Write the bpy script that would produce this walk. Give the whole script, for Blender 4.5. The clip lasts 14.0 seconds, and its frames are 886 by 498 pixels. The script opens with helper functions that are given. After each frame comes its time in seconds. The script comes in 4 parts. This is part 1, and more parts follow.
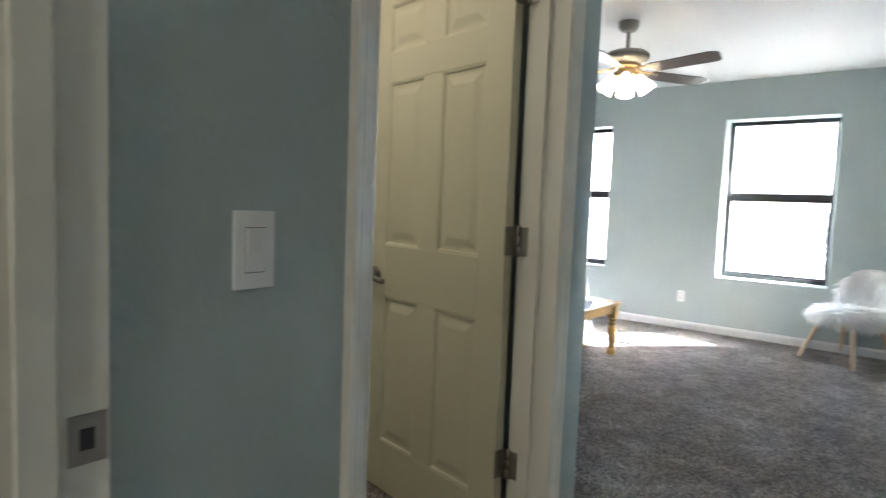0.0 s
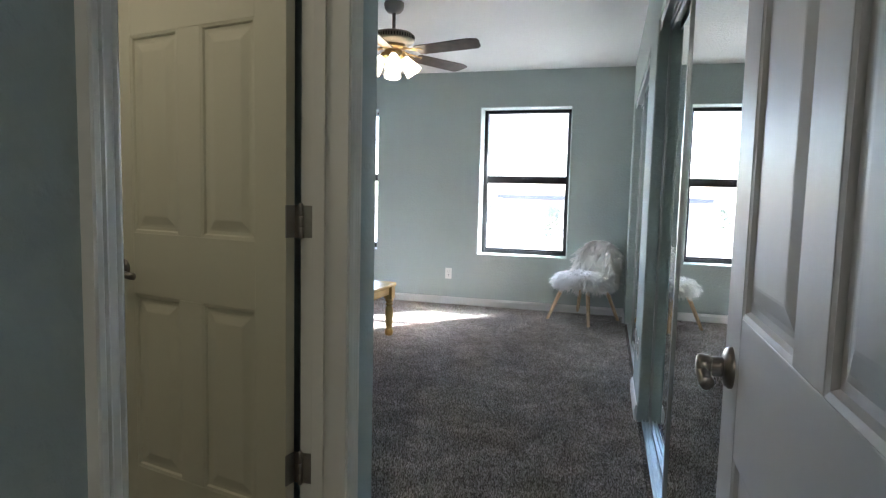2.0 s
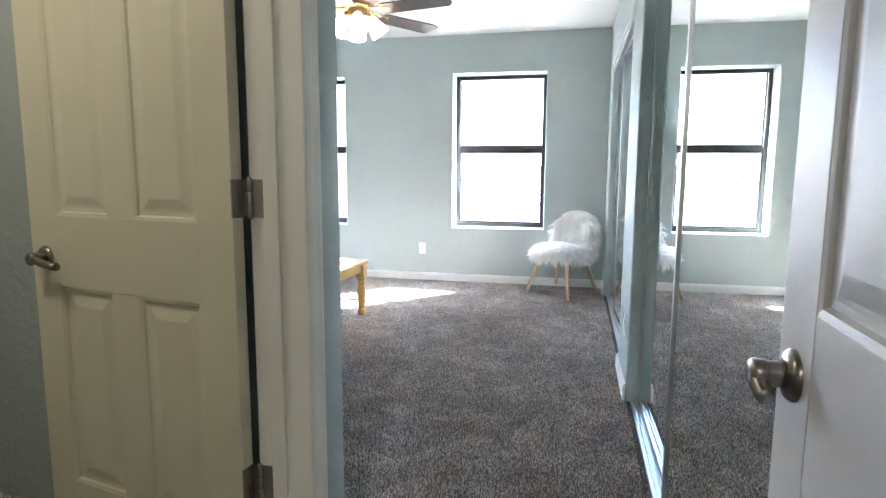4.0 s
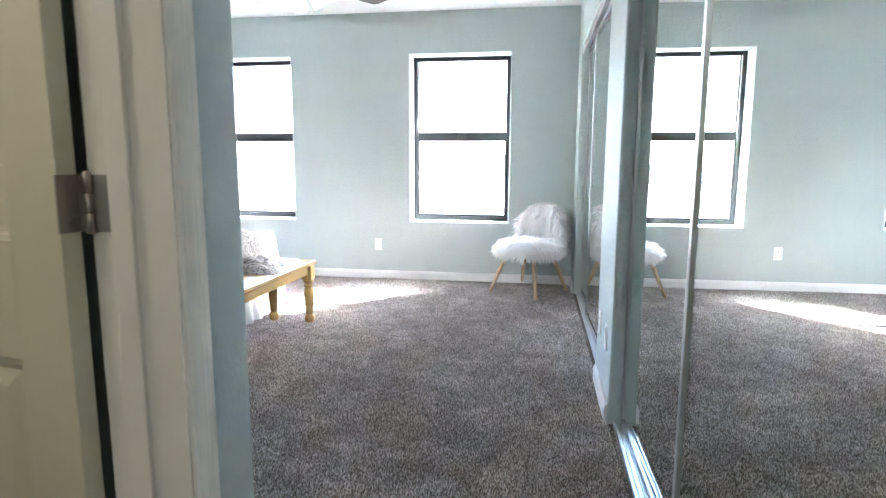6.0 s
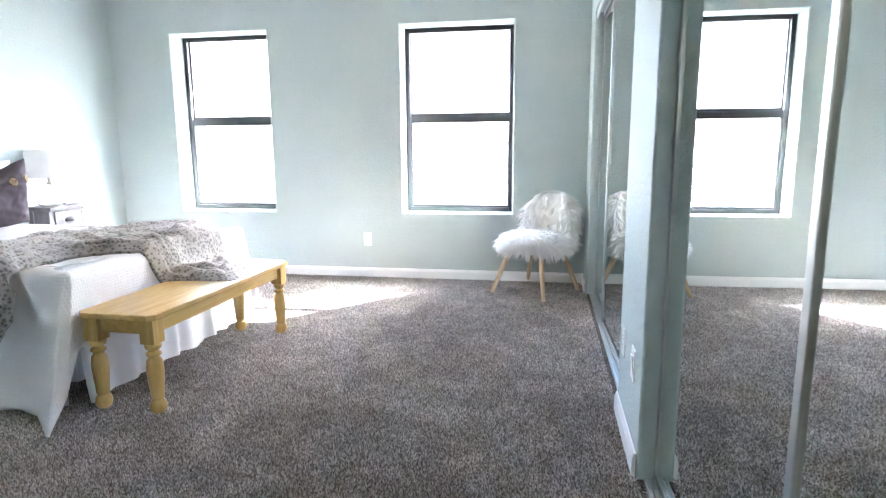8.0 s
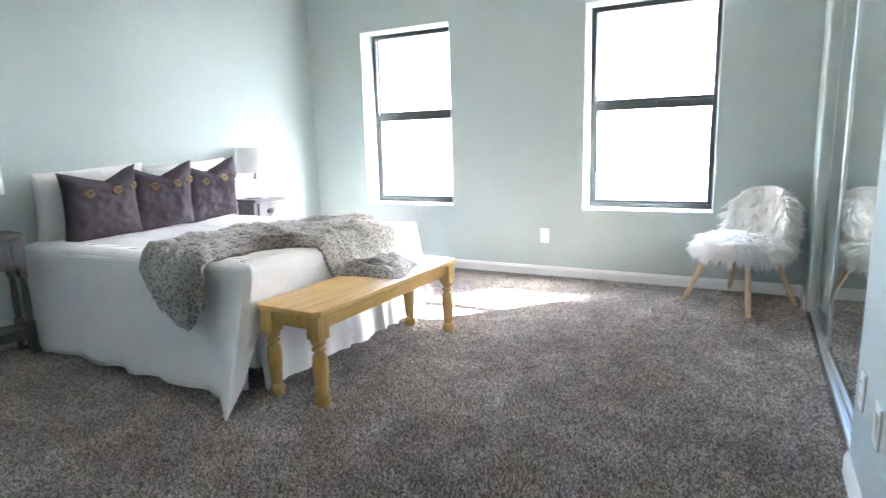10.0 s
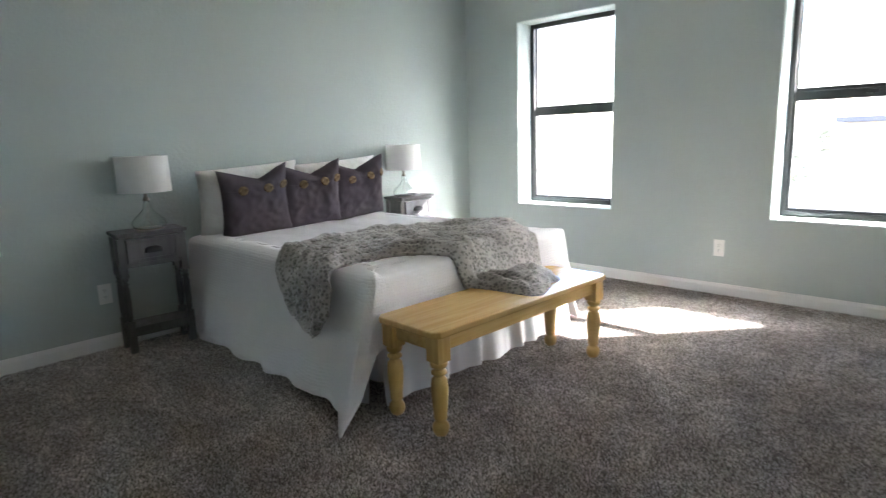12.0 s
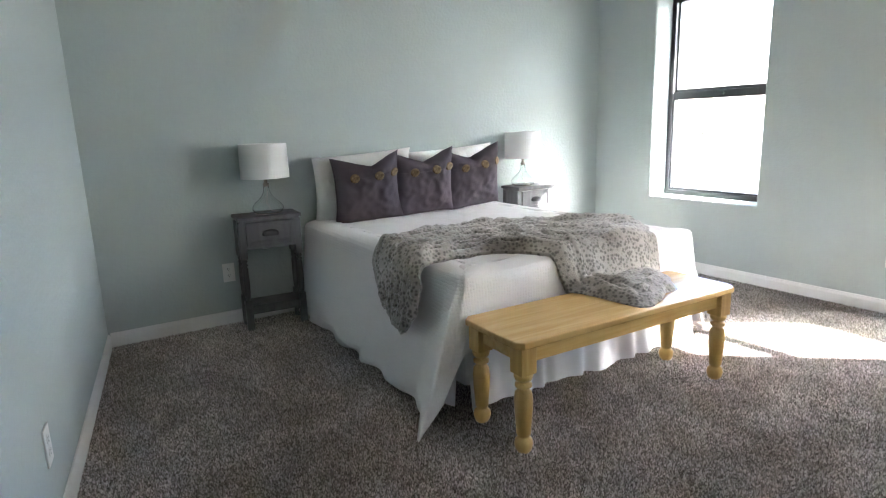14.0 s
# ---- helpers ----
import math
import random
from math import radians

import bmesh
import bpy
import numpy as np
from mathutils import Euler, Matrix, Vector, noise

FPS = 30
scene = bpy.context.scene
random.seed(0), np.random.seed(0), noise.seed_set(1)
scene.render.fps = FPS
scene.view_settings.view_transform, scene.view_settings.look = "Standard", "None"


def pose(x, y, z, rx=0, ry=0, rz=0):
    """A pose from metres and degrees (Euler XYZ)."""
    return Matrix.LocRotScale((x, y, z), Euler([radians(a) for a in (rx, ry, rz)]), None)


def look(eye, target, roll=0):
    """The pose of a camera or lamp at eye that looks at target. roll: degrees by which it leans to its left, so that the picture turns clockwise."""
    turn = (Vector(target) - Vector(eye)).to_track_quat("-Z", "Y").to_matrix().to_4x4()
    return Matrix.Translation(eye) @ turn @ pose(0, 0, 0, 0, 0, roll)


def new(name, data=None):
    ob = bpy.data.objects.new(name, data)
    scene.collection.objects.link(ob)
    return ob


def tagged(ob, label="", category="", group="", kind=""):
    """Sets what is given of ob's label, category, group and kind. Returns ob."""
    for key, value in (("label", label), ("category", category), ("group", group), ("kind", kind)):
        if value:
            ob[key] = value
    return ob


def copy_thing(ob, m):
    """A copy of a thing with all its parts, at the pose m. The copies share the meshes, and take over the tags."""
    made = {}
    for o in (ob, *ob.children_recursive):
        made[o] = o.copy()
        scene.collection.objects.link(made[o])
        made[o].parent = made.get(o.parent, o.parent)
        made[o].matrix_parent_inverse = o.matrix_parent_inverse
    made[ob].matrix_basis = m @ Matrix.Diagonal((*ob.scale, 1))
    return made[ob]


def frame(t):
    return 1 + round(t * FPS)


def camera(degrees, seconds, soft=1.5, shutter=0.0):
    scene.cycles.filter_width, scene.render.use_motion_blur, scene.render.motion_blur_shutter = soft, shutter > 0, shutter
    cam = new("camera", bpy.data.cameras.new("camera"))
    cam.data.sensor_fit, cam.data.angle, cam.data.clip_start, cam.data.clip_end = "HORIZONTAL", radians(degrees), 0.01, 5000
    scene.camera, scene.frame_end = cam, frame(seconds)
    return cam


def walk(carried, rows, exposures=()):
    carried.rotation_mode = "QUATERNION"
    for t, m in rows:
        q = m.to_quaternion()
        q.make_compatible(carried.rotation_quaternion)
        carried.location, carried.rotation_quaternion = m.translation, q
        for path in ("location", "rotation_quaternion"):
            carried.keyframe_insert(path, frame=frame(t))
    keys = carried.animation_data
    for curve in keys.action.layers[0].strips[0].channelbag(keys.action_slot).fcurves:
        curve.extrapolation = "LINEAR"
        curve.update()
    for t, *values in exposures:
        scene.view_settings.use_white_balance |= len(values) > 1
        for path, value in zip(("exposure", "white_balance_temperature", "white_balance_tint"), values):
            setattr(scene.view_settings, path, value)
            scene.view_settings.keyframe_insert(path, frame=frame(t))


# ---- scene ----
cam = camera(74.1, 14.0, soft=1.15, shutter=0.4)
PATH = [
    (0, (-0.082, -0.155, 1.166), (-1.312, 1.415, 1.014), 2.2),
    (0.5, (-0.155, -0.11, 1.155), (-1.075, 1.66, 1.013), 2.3),
    (1, (-0.181, -0.089, 1.148), (-0.894, 1.774, 1.013), 1.9),
    (1.5, (-0.181, -0.067, 1.138), (-0.78, 1.835, 0.991), 1.6),
    (2, (-0.197, -0.054, 1.135), (-0.731, 1.866, 0.962), 1.4),
    (2.5, (-0.218, -0.04, 1.131), (-0.718, 1.885, 0.92), 1.1),
    (3, (-0.239, 0.012, 1.13), (-0.714, 1.941, 0.894), 0.9),
    (5.5, (-0.31, 0.462, 1.124), (-0.666, 2.409, 0.832), 0.0),
    (6, (-0.328, 0.596, 1.129), (-0.639, 2.55, 0.829), 0.2),
    (6.5, (-0.3, 0.786, 1.113), (-0.599, 2.741, 0.811), -0.2),
    (7, (-0.312, 0.921, 1.110), (-0.603, 2.875, 0.788), -0.5),
    (7.2, (-0.323, 0.988, 1.096), (-0.61, 2.942, 0.769), -0.3),
    (9.3, (-0.322, 1.405, 1.111), (-0.985, 3.255, 0.742), -1.5),
    (9.5, (-0.319, 1.437, 1.099), (-1.064, 3.257, 0.735), -1.6),
    (10, (-0.325, 1.452, 1.118), (-1.252, 3.186, 0.753), -1.7),
    (10.5, (-0.345, 1.512, 1.111), (-1.423, 3.157, 0.746), -1.9),
    (11, (-0.359, 1.612, 1.134), (-1.509, 3.204, 0.756), -2.0),
    (11.5, (-0.385, 1.706, 1.152), (-1.581, 3.262, 0.77), -1.8),
    (12, (-0.408, 1.775, 1.155), (-1.774, 3.187, 0.779), -1.9),
    (12.5, (-0.406, 1.834, 1.168), (-1.92, 3.083, 0.787), -2.1),
    (13, (-0.394, 1.866, 1.184), (-1.975, 3.026, 0.792), -2.0),
    (13.5, (-0.384, 1.925, 1.184), (-2.012, 3.014, 0.781), -1.9),
    (14, (-0.413, 2.02, 1.186), (-2.066, 3.063, 0.767), -1.9),
]
EXPOSURES = [(0, 5.05, 5950, 13), (0.5, 4.6, 5900, 13), (1.0, 4.25, 5900, 13), (1.5, 4.0, 5800, 13), (2.5, 4.95, 5850, 13), (3, 5.2, 5850, 14), (5.5, 5.53, 5790, 16), (7, 5.57, 5810, 16), (9.5, 5.33, 5880, 14), (11, 4.93, 6080, 13), (12.5, 4.12, 6280, 13), (13, 4.12, 6300, 14), (14, 4.58, 6200, 14)]
walk(cam, [(t, look(eye, target, roll)) for t, eye, target, roll in PATH], EXPOSURES)

# ---- sun, sky, light ----
SUN = Vector((0.86, 0.985, 1.0)).normalized()
world = bpy.data.worlds.new("world")
scene.world = world
world.use_nodes = True
wn = world.node_tree.nodes
sky = wn.new("ShaderNodeTexSky")
sky.sky_type, sky.sun_disc = "NISHITA", False
sky.sun_elevation = math.asin(SUN.z)
sky.sun_rotation = math.atan2(SUN.x, SUN.y)
wn["Background"].inputs[1].default_value = 0.15
world.node_tree.links.new(sky.outputs[0], wn["Background"].inputs[0])
sun = new("sun", bpy.data.lights.new("sun", "SUN"))
sun.data.energy, sun.data.angle, sun.data.color = 2.5, radians(0.5), (1.0, 0.95, 0.87)
sun.matrix_world = look((8, 12, 12), Vector((8, 12, 12)) - SUN)


# ---- materials ----
def material(name, color, rough=0.6, metal=0.0, vary=0.06, scale=4.0, grain=60.0, bump=0.1, depth=0.002, second=None, spec=0.5):
    m = bpy.data.materials.new(name)
    m.use_nodes = True
    n, l = m.node_tree.nodes, m.node_tree.links
    b = n["Principled BSDF"]
    b.inputs["Roughness"].default_value, b.inputs["Metallic"].default_value = rough, metal
    b.inputs["Specular IOR Level"].default_value = spec
    co = n.new("ShaderNodeTexCoord")
    big, fine = n.new("ShaderNodeTexNoise"), n.new("ShaderNodeTexNoise")
    big.inputs["Scale"].default_value, big.inputs["Detail"].default_value = scale, 4
    fine.inputs["Scale"].default_value, fine.inputs["Detail"].default_value = grain, 5
    add = n.new("ShaderNodeMath")
    add.operation = "ADD"
    half = n.new("ShaderNodeMath")
    half.operation, half.inputs[1].default_value = "MULTIPLY", 0.5
    mix = n.new("ShaderNodeMix")
    mix.data_type = "RGBA"
    c = Vector(color)
    lo, hi = c * (1 - vary), c * (1 + vary)
    if second:
        hi = Vector(second)
        lo = c
    mix.inputs[6].default_value, mix.inputs[7].default_value = (*lo, 1), (*[min(1, v) for v in hi], 1)
    for t in (big, fine):
        l.new(co.outputs["Object"], t.inputs["Vector"])
    l.new(big.outputs[0], add.inputs[0]), l.new(fine.outputs[0], add.inputs[1])
    l.new(add.outputs[0], half.inputs[0]), l.new(half.outputs[0], mix.inputs[0])
    l.new(mix.outputs[2], b.inputs["Base Color"])
    if bump:
        bn = n.new("ShaderNodeBump")
        bn.inputs["Strength"].default_value, bn.inputs["Distance"].default_value = bump, depth
        l.new(fine.outputs[0], bn.inputs["Height"]), l.new(bn.outputs[0], b.inputs["Normal"])
    return m


def ramp(m, source, stops):
    r = m.node_tree.nodes.new("ShaderNodeValToRGB")
    e = r.color_ramp.elements
    e[0].position, e[0].color = stops[0][0], (*stops[0][1], 1)
    e[1].position, e[1].color = stops[-1][0], (*stops[-1][1], 1)
    for p, c in stops[1:-1]:
        e.new(p).color = (*c, 1)
    m.node_tree.links.new(source, r.inputs[0])
    return r


def carpet_material(name, island):
    """Cut pile: speckle by tuft (or by fine noise underneath), soft lighter and darker swirls."""
    m = material(name, (0.13, 0.105, 0.085), 0.95, spec=0.05, bump=0.6, grain=110, depth=0.008)
    n, l = m.node_tree.nodes, m.node_tree.links
    b, co = n["Principled BSDF"], n["Texture Coordinate"]
    patch, swirl, speck = [n.new("ShaderNodeTexNoise") for _ in range(3)]
    patch.inputs["Scale"].default_value, patch.inputs["Detail"].default_value = 1.6, 3
    swirl.inputs["Scale"].default_value, swirl.inputs["Detail"].default_value, swirl.inputs["Distortion"].default_value = 6.5, 4, 0.5
    speck.inputs["Scale"].default_value, speck.inputs["Detail"].default_value = 110, 4
    for t in (patch, swirl, speck):
        l.new(co.outputs["Object"], t.inputs["Vector"])
    stops = [(0.34, (0.03, 0.024, 0.02)), (0.47, (0.10, 0.083, 0.071)), (0.56, (0.20, 0.172, 0.155)), (0.68, (0.46, 0.42, 0.39))]
    source = speck.outputs[0]
    if island:
        source = n.new("ShaderNodeNewGeometry").outputs["Random Per Island"]
        stops = [(0.0, (0.090, 0.074, 0.064)), (0.30, (0.245, 0.211, 0.189)), (0.65, (0.450, 0.405, 0.376)), (0.9, (0.65, 0.603, 0.574)), (1.0, (0.74, 0.70, 0.68))]
    base = ramp(m, source, stops)
    shade = ramp(m, patch.outputs[0], [(0.38, (0.86, 0.83, 0.81)), (0.62, (1.10, 1.10, 1.11))])
    pile = ramp(m, swirl.outputs[0], [(0.38, (0.88, 0.87, 0.86)), (0.52, (1.03, 1.03, 1.03)), (0.66, (1.25, 1.25, 1.26))])
    prev = base.outputs[0]
    for r in (shade, pile):
        mul = n.new("ShaderNodeMix")
        mul.data_type, mul.blend_type = "RGBA", "MULTIPLY"
        mul.inputs[0].default_value = 1.0
        l.new(prev, mul.inputs[6]), l.new(r.outputs[0], mul.inputs[7])
        prev = mul.outputs[2]
    l.new(prev, b.inputs["Base Color"])
    b.inputs["Sheen Weight"].default_value = 0.15
    if island:
        b.inputs["Roughness"].default_value, b.inputs["Specular IOR Level"].default_value = 0.45, 0.5
    return m


def wall_material(name, color, depth=0.003):
    m = material(name, color, 0.62, vary=0.03, scale=1.5, spec=0.3)
    n, l = m.node_tree.nodes, m.node_tree.links
    knock = n.new("ShaderNodeTexNoise")
    knock.inputs["Scale"].default_value, knock.inputs["Detail"].default_value = 45, 4
    l.new(n["Texture Coordinate"].outputs["Object"], knock.inputs["Vector"])
    r = ramp(m, knock.outputs[0], [(0.42, (0, 0, 0)), (0.58, (1, 1, 1))])
    n["Bump"].inputs["Strength"].default_value, n["Bump"].inputs["Distance"].default_value = 0.30, depth
    l.new(r.outputs[0], n["Bump"].inputs["Height"])
    return m


def wood_material(name, a, b_, rough=0.35, stretch=(1.0, 14.0, 14.0), scale=2.5):
    m = material(name, a, rough)
    n, l = m.node_tree.nodes, m.node_tree.links
    mp, g = n.new("ShaderNodeMapping"), n.new("ShaderNodeTexNoise")
    mp.inputs["Scale"].default_value = stretch
    g.inputs["Scale"].default_value, g.inputs["Detail"].default_value, g.inputs["Distortion"].default_value = scale, 7, 0.6
    l.new(n["Texture Coordinate"].outputs["Object"], mp.inputs[0]), l.new(mp.outputs[0], g.inputs["Vector"])
    r = ramp(m, g.outputs[0], [(0.3, a), (0.7, b_)])
    l.new(r.outputs[0], n["Principled BSDF"].inputs["Base Color"])
    l.new(g.outputs[0], n["Bump"].inputs["Height"])
    n["Bump"].inputs["Strength"].default_value = 0.08
    return m


def quilt_material():
    """Crinkled cotton quilted in small cells."""
    m = material("quilt", (0.80, 0.79, 0.79), 0.85, vary=0.04, spec=0.15)
    n, l = m.node_tree.nodes, m.node_tree.links
    total = None
    for axis in "XYZ":
        w = n.new("ShaderNodeTexWave")
        w.bands_direction = axis
        w.inputs["Scale"].default_value, w.inputs["Distortion"].default_value, w.inputs["Detail Scale"].default_value = 22.0, 3.0, 2.0
        l.new(n["Texture Coordinate"].outputs["Object"], w.inputs["Vector"])
        r = ramp(m, w.outputs[1], [(0.0, (0, 0, 0)), (0.25, (0.75, 0.75, 0.75)), (1.0, (1, 1, 1))])
        if total is None:
            total = r.outputs[0]
        else:
            a = n.new("ShaderNodeMath")
            a.operation = "ADD"
            l.new(total, a.inputs[0]), l.new(r.outputs[0], a.inputs[1])
            total = a.outputs[0]
    for scale, amount in ((11, 0.8), (48, 0.6)):
        w = n.new("ShaderNodeTexNoise")
        w.inputs["Scale"].default_value, w.inputs["Detail"].default_value, w.inputs["Distortion"].default_value = scale, 5, 0.8
        l.new(n["Texture Coordinate"].outputs["Object"], w.inputs["Vector"])
        a = n.new("ShaderNodeMath")
        a.operation, a.inputs[1].default_value = "MULTIPLY_ADD", amount
        l.new(w.outputs[0], a.inputs[0]), l.new(total, a.inputs[2])
        total = a.outputs[0]
    l.new(total, n["Bump"].inputs["Height"])
    n["Bump"].inputs["Strength"].default_value, n["Bump"].inputs["Distance"].default_value = 0.26, 0.004
    return m


def leopard_material():
    m = material("throw_fur", (0.5, 0.47, 0.44), 0.9, spec=0.1)
    n, l = m.node_tree.nodes, m.node_tree.links
    v, nz, fur = n.new("ShaderNodeTexVoronoi"), n.new("ShaderNodeTexNoise"), n.new("ShaderNodeTexNoise")
    v.inputs["Scale"].default_value, v.inputs["Randomness"].default_value = 58, 1.0
    nz.inputs["Scale"].default_value, nz.inputs["Detail"].default_value = 3, 3
    fur.inputs["Scale"].default_value, fur.inputs["Detail"].default_value = 160, 4
    for t in (v, nz, fur):
        l.new(n["UV Map"].outputs[0] if "UV Map" in n else n["Texture Coordinate"].outputs["Object"], t.inputs["Vector"])
    spot = ramp(m, v.outputs["Distance"], [(0.26, (0.18, 0.172, 0.162)), (0.56, (0.46, 0.438, 0.41))])
    ground = ramp(m, nz.outputs[0], [(0.40, (0.60, 0.585, 0.58)), (0.60, (1.05, 1.05, 1.04))])
    mul = n.new("ShaderNodeMix")
    mul.data_type, mul.blend_type, mul.inputs[0].default_value = "RGBA", "MULTIPLY", 1.0
    l.new(spot.outputs[0], mul.inputs[6]), l.new(ground.outputs[0], mul.inputs[7])
    l.new(mul.outputs[2], n["Principled BSDF"].inputs["Base Color"])
    l.new(fur.outputs[0], n["Bump"].inputs["Height"])
    n["Bump"].inputs["Strength"].default_value, n["Bump"].inputs["Distance"].default_value = 0.7, 0.006
    n["Principled BSDF"].inputs["Sheen Weight"].default_value = 0.5
    return m


def glass_material(name, rough=0.0, color=(1, 1, 1)):
    m = bpy.data.materials.new(name)
    m.use_nodes = True
    b = m.node_tree.nodes["Principled BSDF"]
    b.inputs["Base Color"].default_value = (*color, 1)
    b.inputs["Transmission Weight"].default_value, b.inputs["Roughness"].default_value, b.inputs["IOR"].default_value = 1.0, rough, 1.45
    return m


WALL = wall_material("sage_paint", (0.435, 0.497, 0.482))
CEIL = wall_material("ceiling_paint", (0.74, 0.74, 0.73), 0.006)
CARPET = carpet_material("carpet", False)
PILE = carpet_material("carpet_pile", True)
TRIM = material("white_trim", (0.80, 0.80, 0.79), 0.4, vary=0.03, bump=0.03)
CREAM = material("cream_paint", (0.77, 0.725, 0.555), 0.42, vary=0.03, scale=2, bump=0.04)
CASING = material("casing_paint", (0.78, 0.75, 0.67), 0.42, vary=0.03, bump=0.04)
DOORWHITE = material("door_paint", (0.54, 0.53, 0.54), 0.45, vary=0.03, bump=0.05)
BRONZE = material("dark_bronze", (0.035, 0.036, 0.04), 0.45, 0.4, bump=0.03)
NICKEL = material("satin_nickel", (0.30, 0.27, 0.24), 0.3, 1.0, bump=0.02)
PEWTER = material("pewter", (0.33, 0.30, 0.26), 0.45, 0.55, bump=0.04)
BRASS = material("antique_brass", (0.55, 0.40, 0.20), 0.28, 1.0, bump=0.02)
STEEL = material("hinge_steel", (0.40, 0.37, 0.33), 0.38, 1.0, bump=0.05)
ALU = material("closet_metal", (0.62, 0.66, 0.66), 0.3, 0.7, bump=0.02)
DARKGAP = material("dark_void", (0.02, 0.02, 0.02), 0.9)
PLASTIC = material("white_plastic", (0.80, 0.80, 0.77), 0.35, vary=0.02, bump=0.0)
SLOT = material("slot_dark", (0.05, 0.05, 0.05), 0.6, bump=0.0)
PINE = wood_material("honey_pine", (0.58, 0.36, 0.125), (0.70, 0.48, 0.20), 0.24, (14, 1.2, 14))
PINE_LEG = wood_material("honey_pine_leg", (0.48, 0.28, 0.08), (0.64, 0.42, 0.15), 0.3, (14, 14, 1.2))
BEECH = wood_material("beech", (0.52, 0.37, 0.22), (0.64, 0.48, 0.31), 0.45, (14, 14, 1.5))
GREYWOOD = wood_material("grey_stain", (0.082, 0.082, 0.09), (0.14, 0.138, 0.145), 0.5, (10, 10, 1.5))
BLADE = wood_material("fan_blade", (0.05, 0.032, 0.028), (0.09, 0.06, 0.05), 0.35, (6, 6, 6))
QUILT = quilt_material()
SHEET = material("bed_skirt_cotton", (0.80, 0.80, 0.83), 0.85, vary=0.03, bump=0.15, grain=300, spec=0.1)
PILLOW = material("white_matelasse", (0.82, 0.81, 0.78), 0.85, vary=0.03, grain=28, bump=0.8, depth=0.012, spec=0.1)
PLUM = material("plum_cotton", (0.098, 0.082, 0.096), 0.85, vary=0.10, grain=260, bump=0.25, depth=0.002, spec=0.15)
BUTTON = wood_material("coconut_button", (0.09, 0.05, 0.028), (0.34, 0.25, 0.15), 0.22, (20, 20, 20))
THROW = leopard_material()
FUR = material("white_fur", (0.96, 0.955, 0.94), 0.8, vary=0.04, grain=90, bump=0.2, spec=0.2)
fn, fl = FUR.node_tree.nodes, FUR.node_tree.links
thin, both = fn.new("ShaderNodeBsdfTranslucent"), fn.new("ShaderNodeMixShader")
thin.inputs[0].default_value = (0.96, 0.955, 0.94, 1)
both.inputs[0].default_value = 0.5
fl.new(fn["Principled BSDF"].outputs[0], both.inputs[1]), fl.new(thin.outputs[0], both.inputs[2])
fl.new(both.outputs[0], fn["Material Output"].inputs[0])
FURBASE = material("fur_backing", (0.96, 0.955, 0.935), 0.9, vary=0.03, grain=70, bump=0.7, depth=0.012, spec=0.05)
for fur in (FUR, FURBASE):
    fur.node_tree.nodes["Principled BSDF"].inputs["Sheen Weight"].default_value = 0.6
SHADE = material("lampshade_linen", (0.84, 0.84, 0.83), 0.8, vary=0.02, grain=300, bump=0.15, spec=0.1)
sn, sl = SHADE.node_tree.nodes, SHADE.node_tree.links
glow, cloth = sn.new("ShaderNodeBsdfTranslucent"), sn.new("ShaderNodeMixShader")
glow.inputs[0].default_value, cloth.inputs[0].default_value = (0.9, 0.9, 0.89, 1), 0.35
sl.new(sn["Principled BSDF"].outputs[0], cloth.inputs[1]), sl.new(glow.outputs[0], cloth.inputs[2])
sl.new(cloth.outputs[0], sn["Material Output"].inputs[0])
GLASS = glass_material("clear_glass", 0.0, (0.97, 1.0, 0.99))
PANE = glass_material("window_glass")
CORD = material("lamp_cord", (0.55, 0.55, 0.52), 0.5)
MIRROR = bpy.data.materials.new("mirror")
MIRROR.use_nodes = True
MIRROR.node_tree.nodes["Principled BSDF"].inputs["Metallic"].default_value = 1
MIRROR.node_tree.nodes["Principled BSDF"].inputs["Roughness"].default_value = 0.0
MIRROR.node_tree.nodes["Principled BSDF"].inputs["Base Color"].default_value = (0.86, 0.90, 0.88, 1)
LIT = material("lit_frosted_glass", (0.9, 0.85, 0.75), 0.4, bump=0.0)
LIT.node_tree.nodes["Principled BSDF"].inputs["Emission Color"].default_value = (1.0, 0.80, 0.52, 1)
LIT.node_tree.nodes["Principled BSDF"].inputs["Emission Strength"].default_value = 0.38
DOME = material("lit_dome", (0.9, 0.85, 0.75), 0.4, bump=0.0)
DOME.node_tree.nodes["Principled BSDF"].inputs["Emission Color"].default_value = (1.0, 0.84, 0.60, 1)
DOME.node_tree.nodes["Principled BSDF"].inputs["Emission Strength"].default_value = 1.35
# Glow of the added hall lamp, a fill for doorway and near carpet.
HALL_FILL = material("hall_fill_glow", (0.9, 0.88, 0.84), 0.4, bump=0.0)
HALL_FILL.node_tree.nodes["Principled BSDF"].inputs["Emission Color"].default_value = (1.0, 0.88, 0.71, 1)
HALL_FILL.node_tree.nodes["Principled BSDF"].inputs["Emission Strength"].default_value = 4.0
SAND = material("desert_ground", (0.42, 0.37, 0.30), 0.95, vary=0.25, scale=0.3, grain=6, bump=0.3, depth=0.02)
SHRUB = material("dry_shrub", (0.21, 0.21, 0.15), 0.9, vary=0.3, grain=30)
ROOFING = material("far_roof", (0.12, 0.11, 0.12), 0.9, vary=0.2)
DOORMETAL = material("mirror_door_metal", (0.46, 0.48, 0.48), 0.35, 0.8, bump=0.02)
STUCCO = material("stucco_fence", (0.45, 0.38, 0.31), 0.9, vary=0.08, grain=40, bump=0.3)


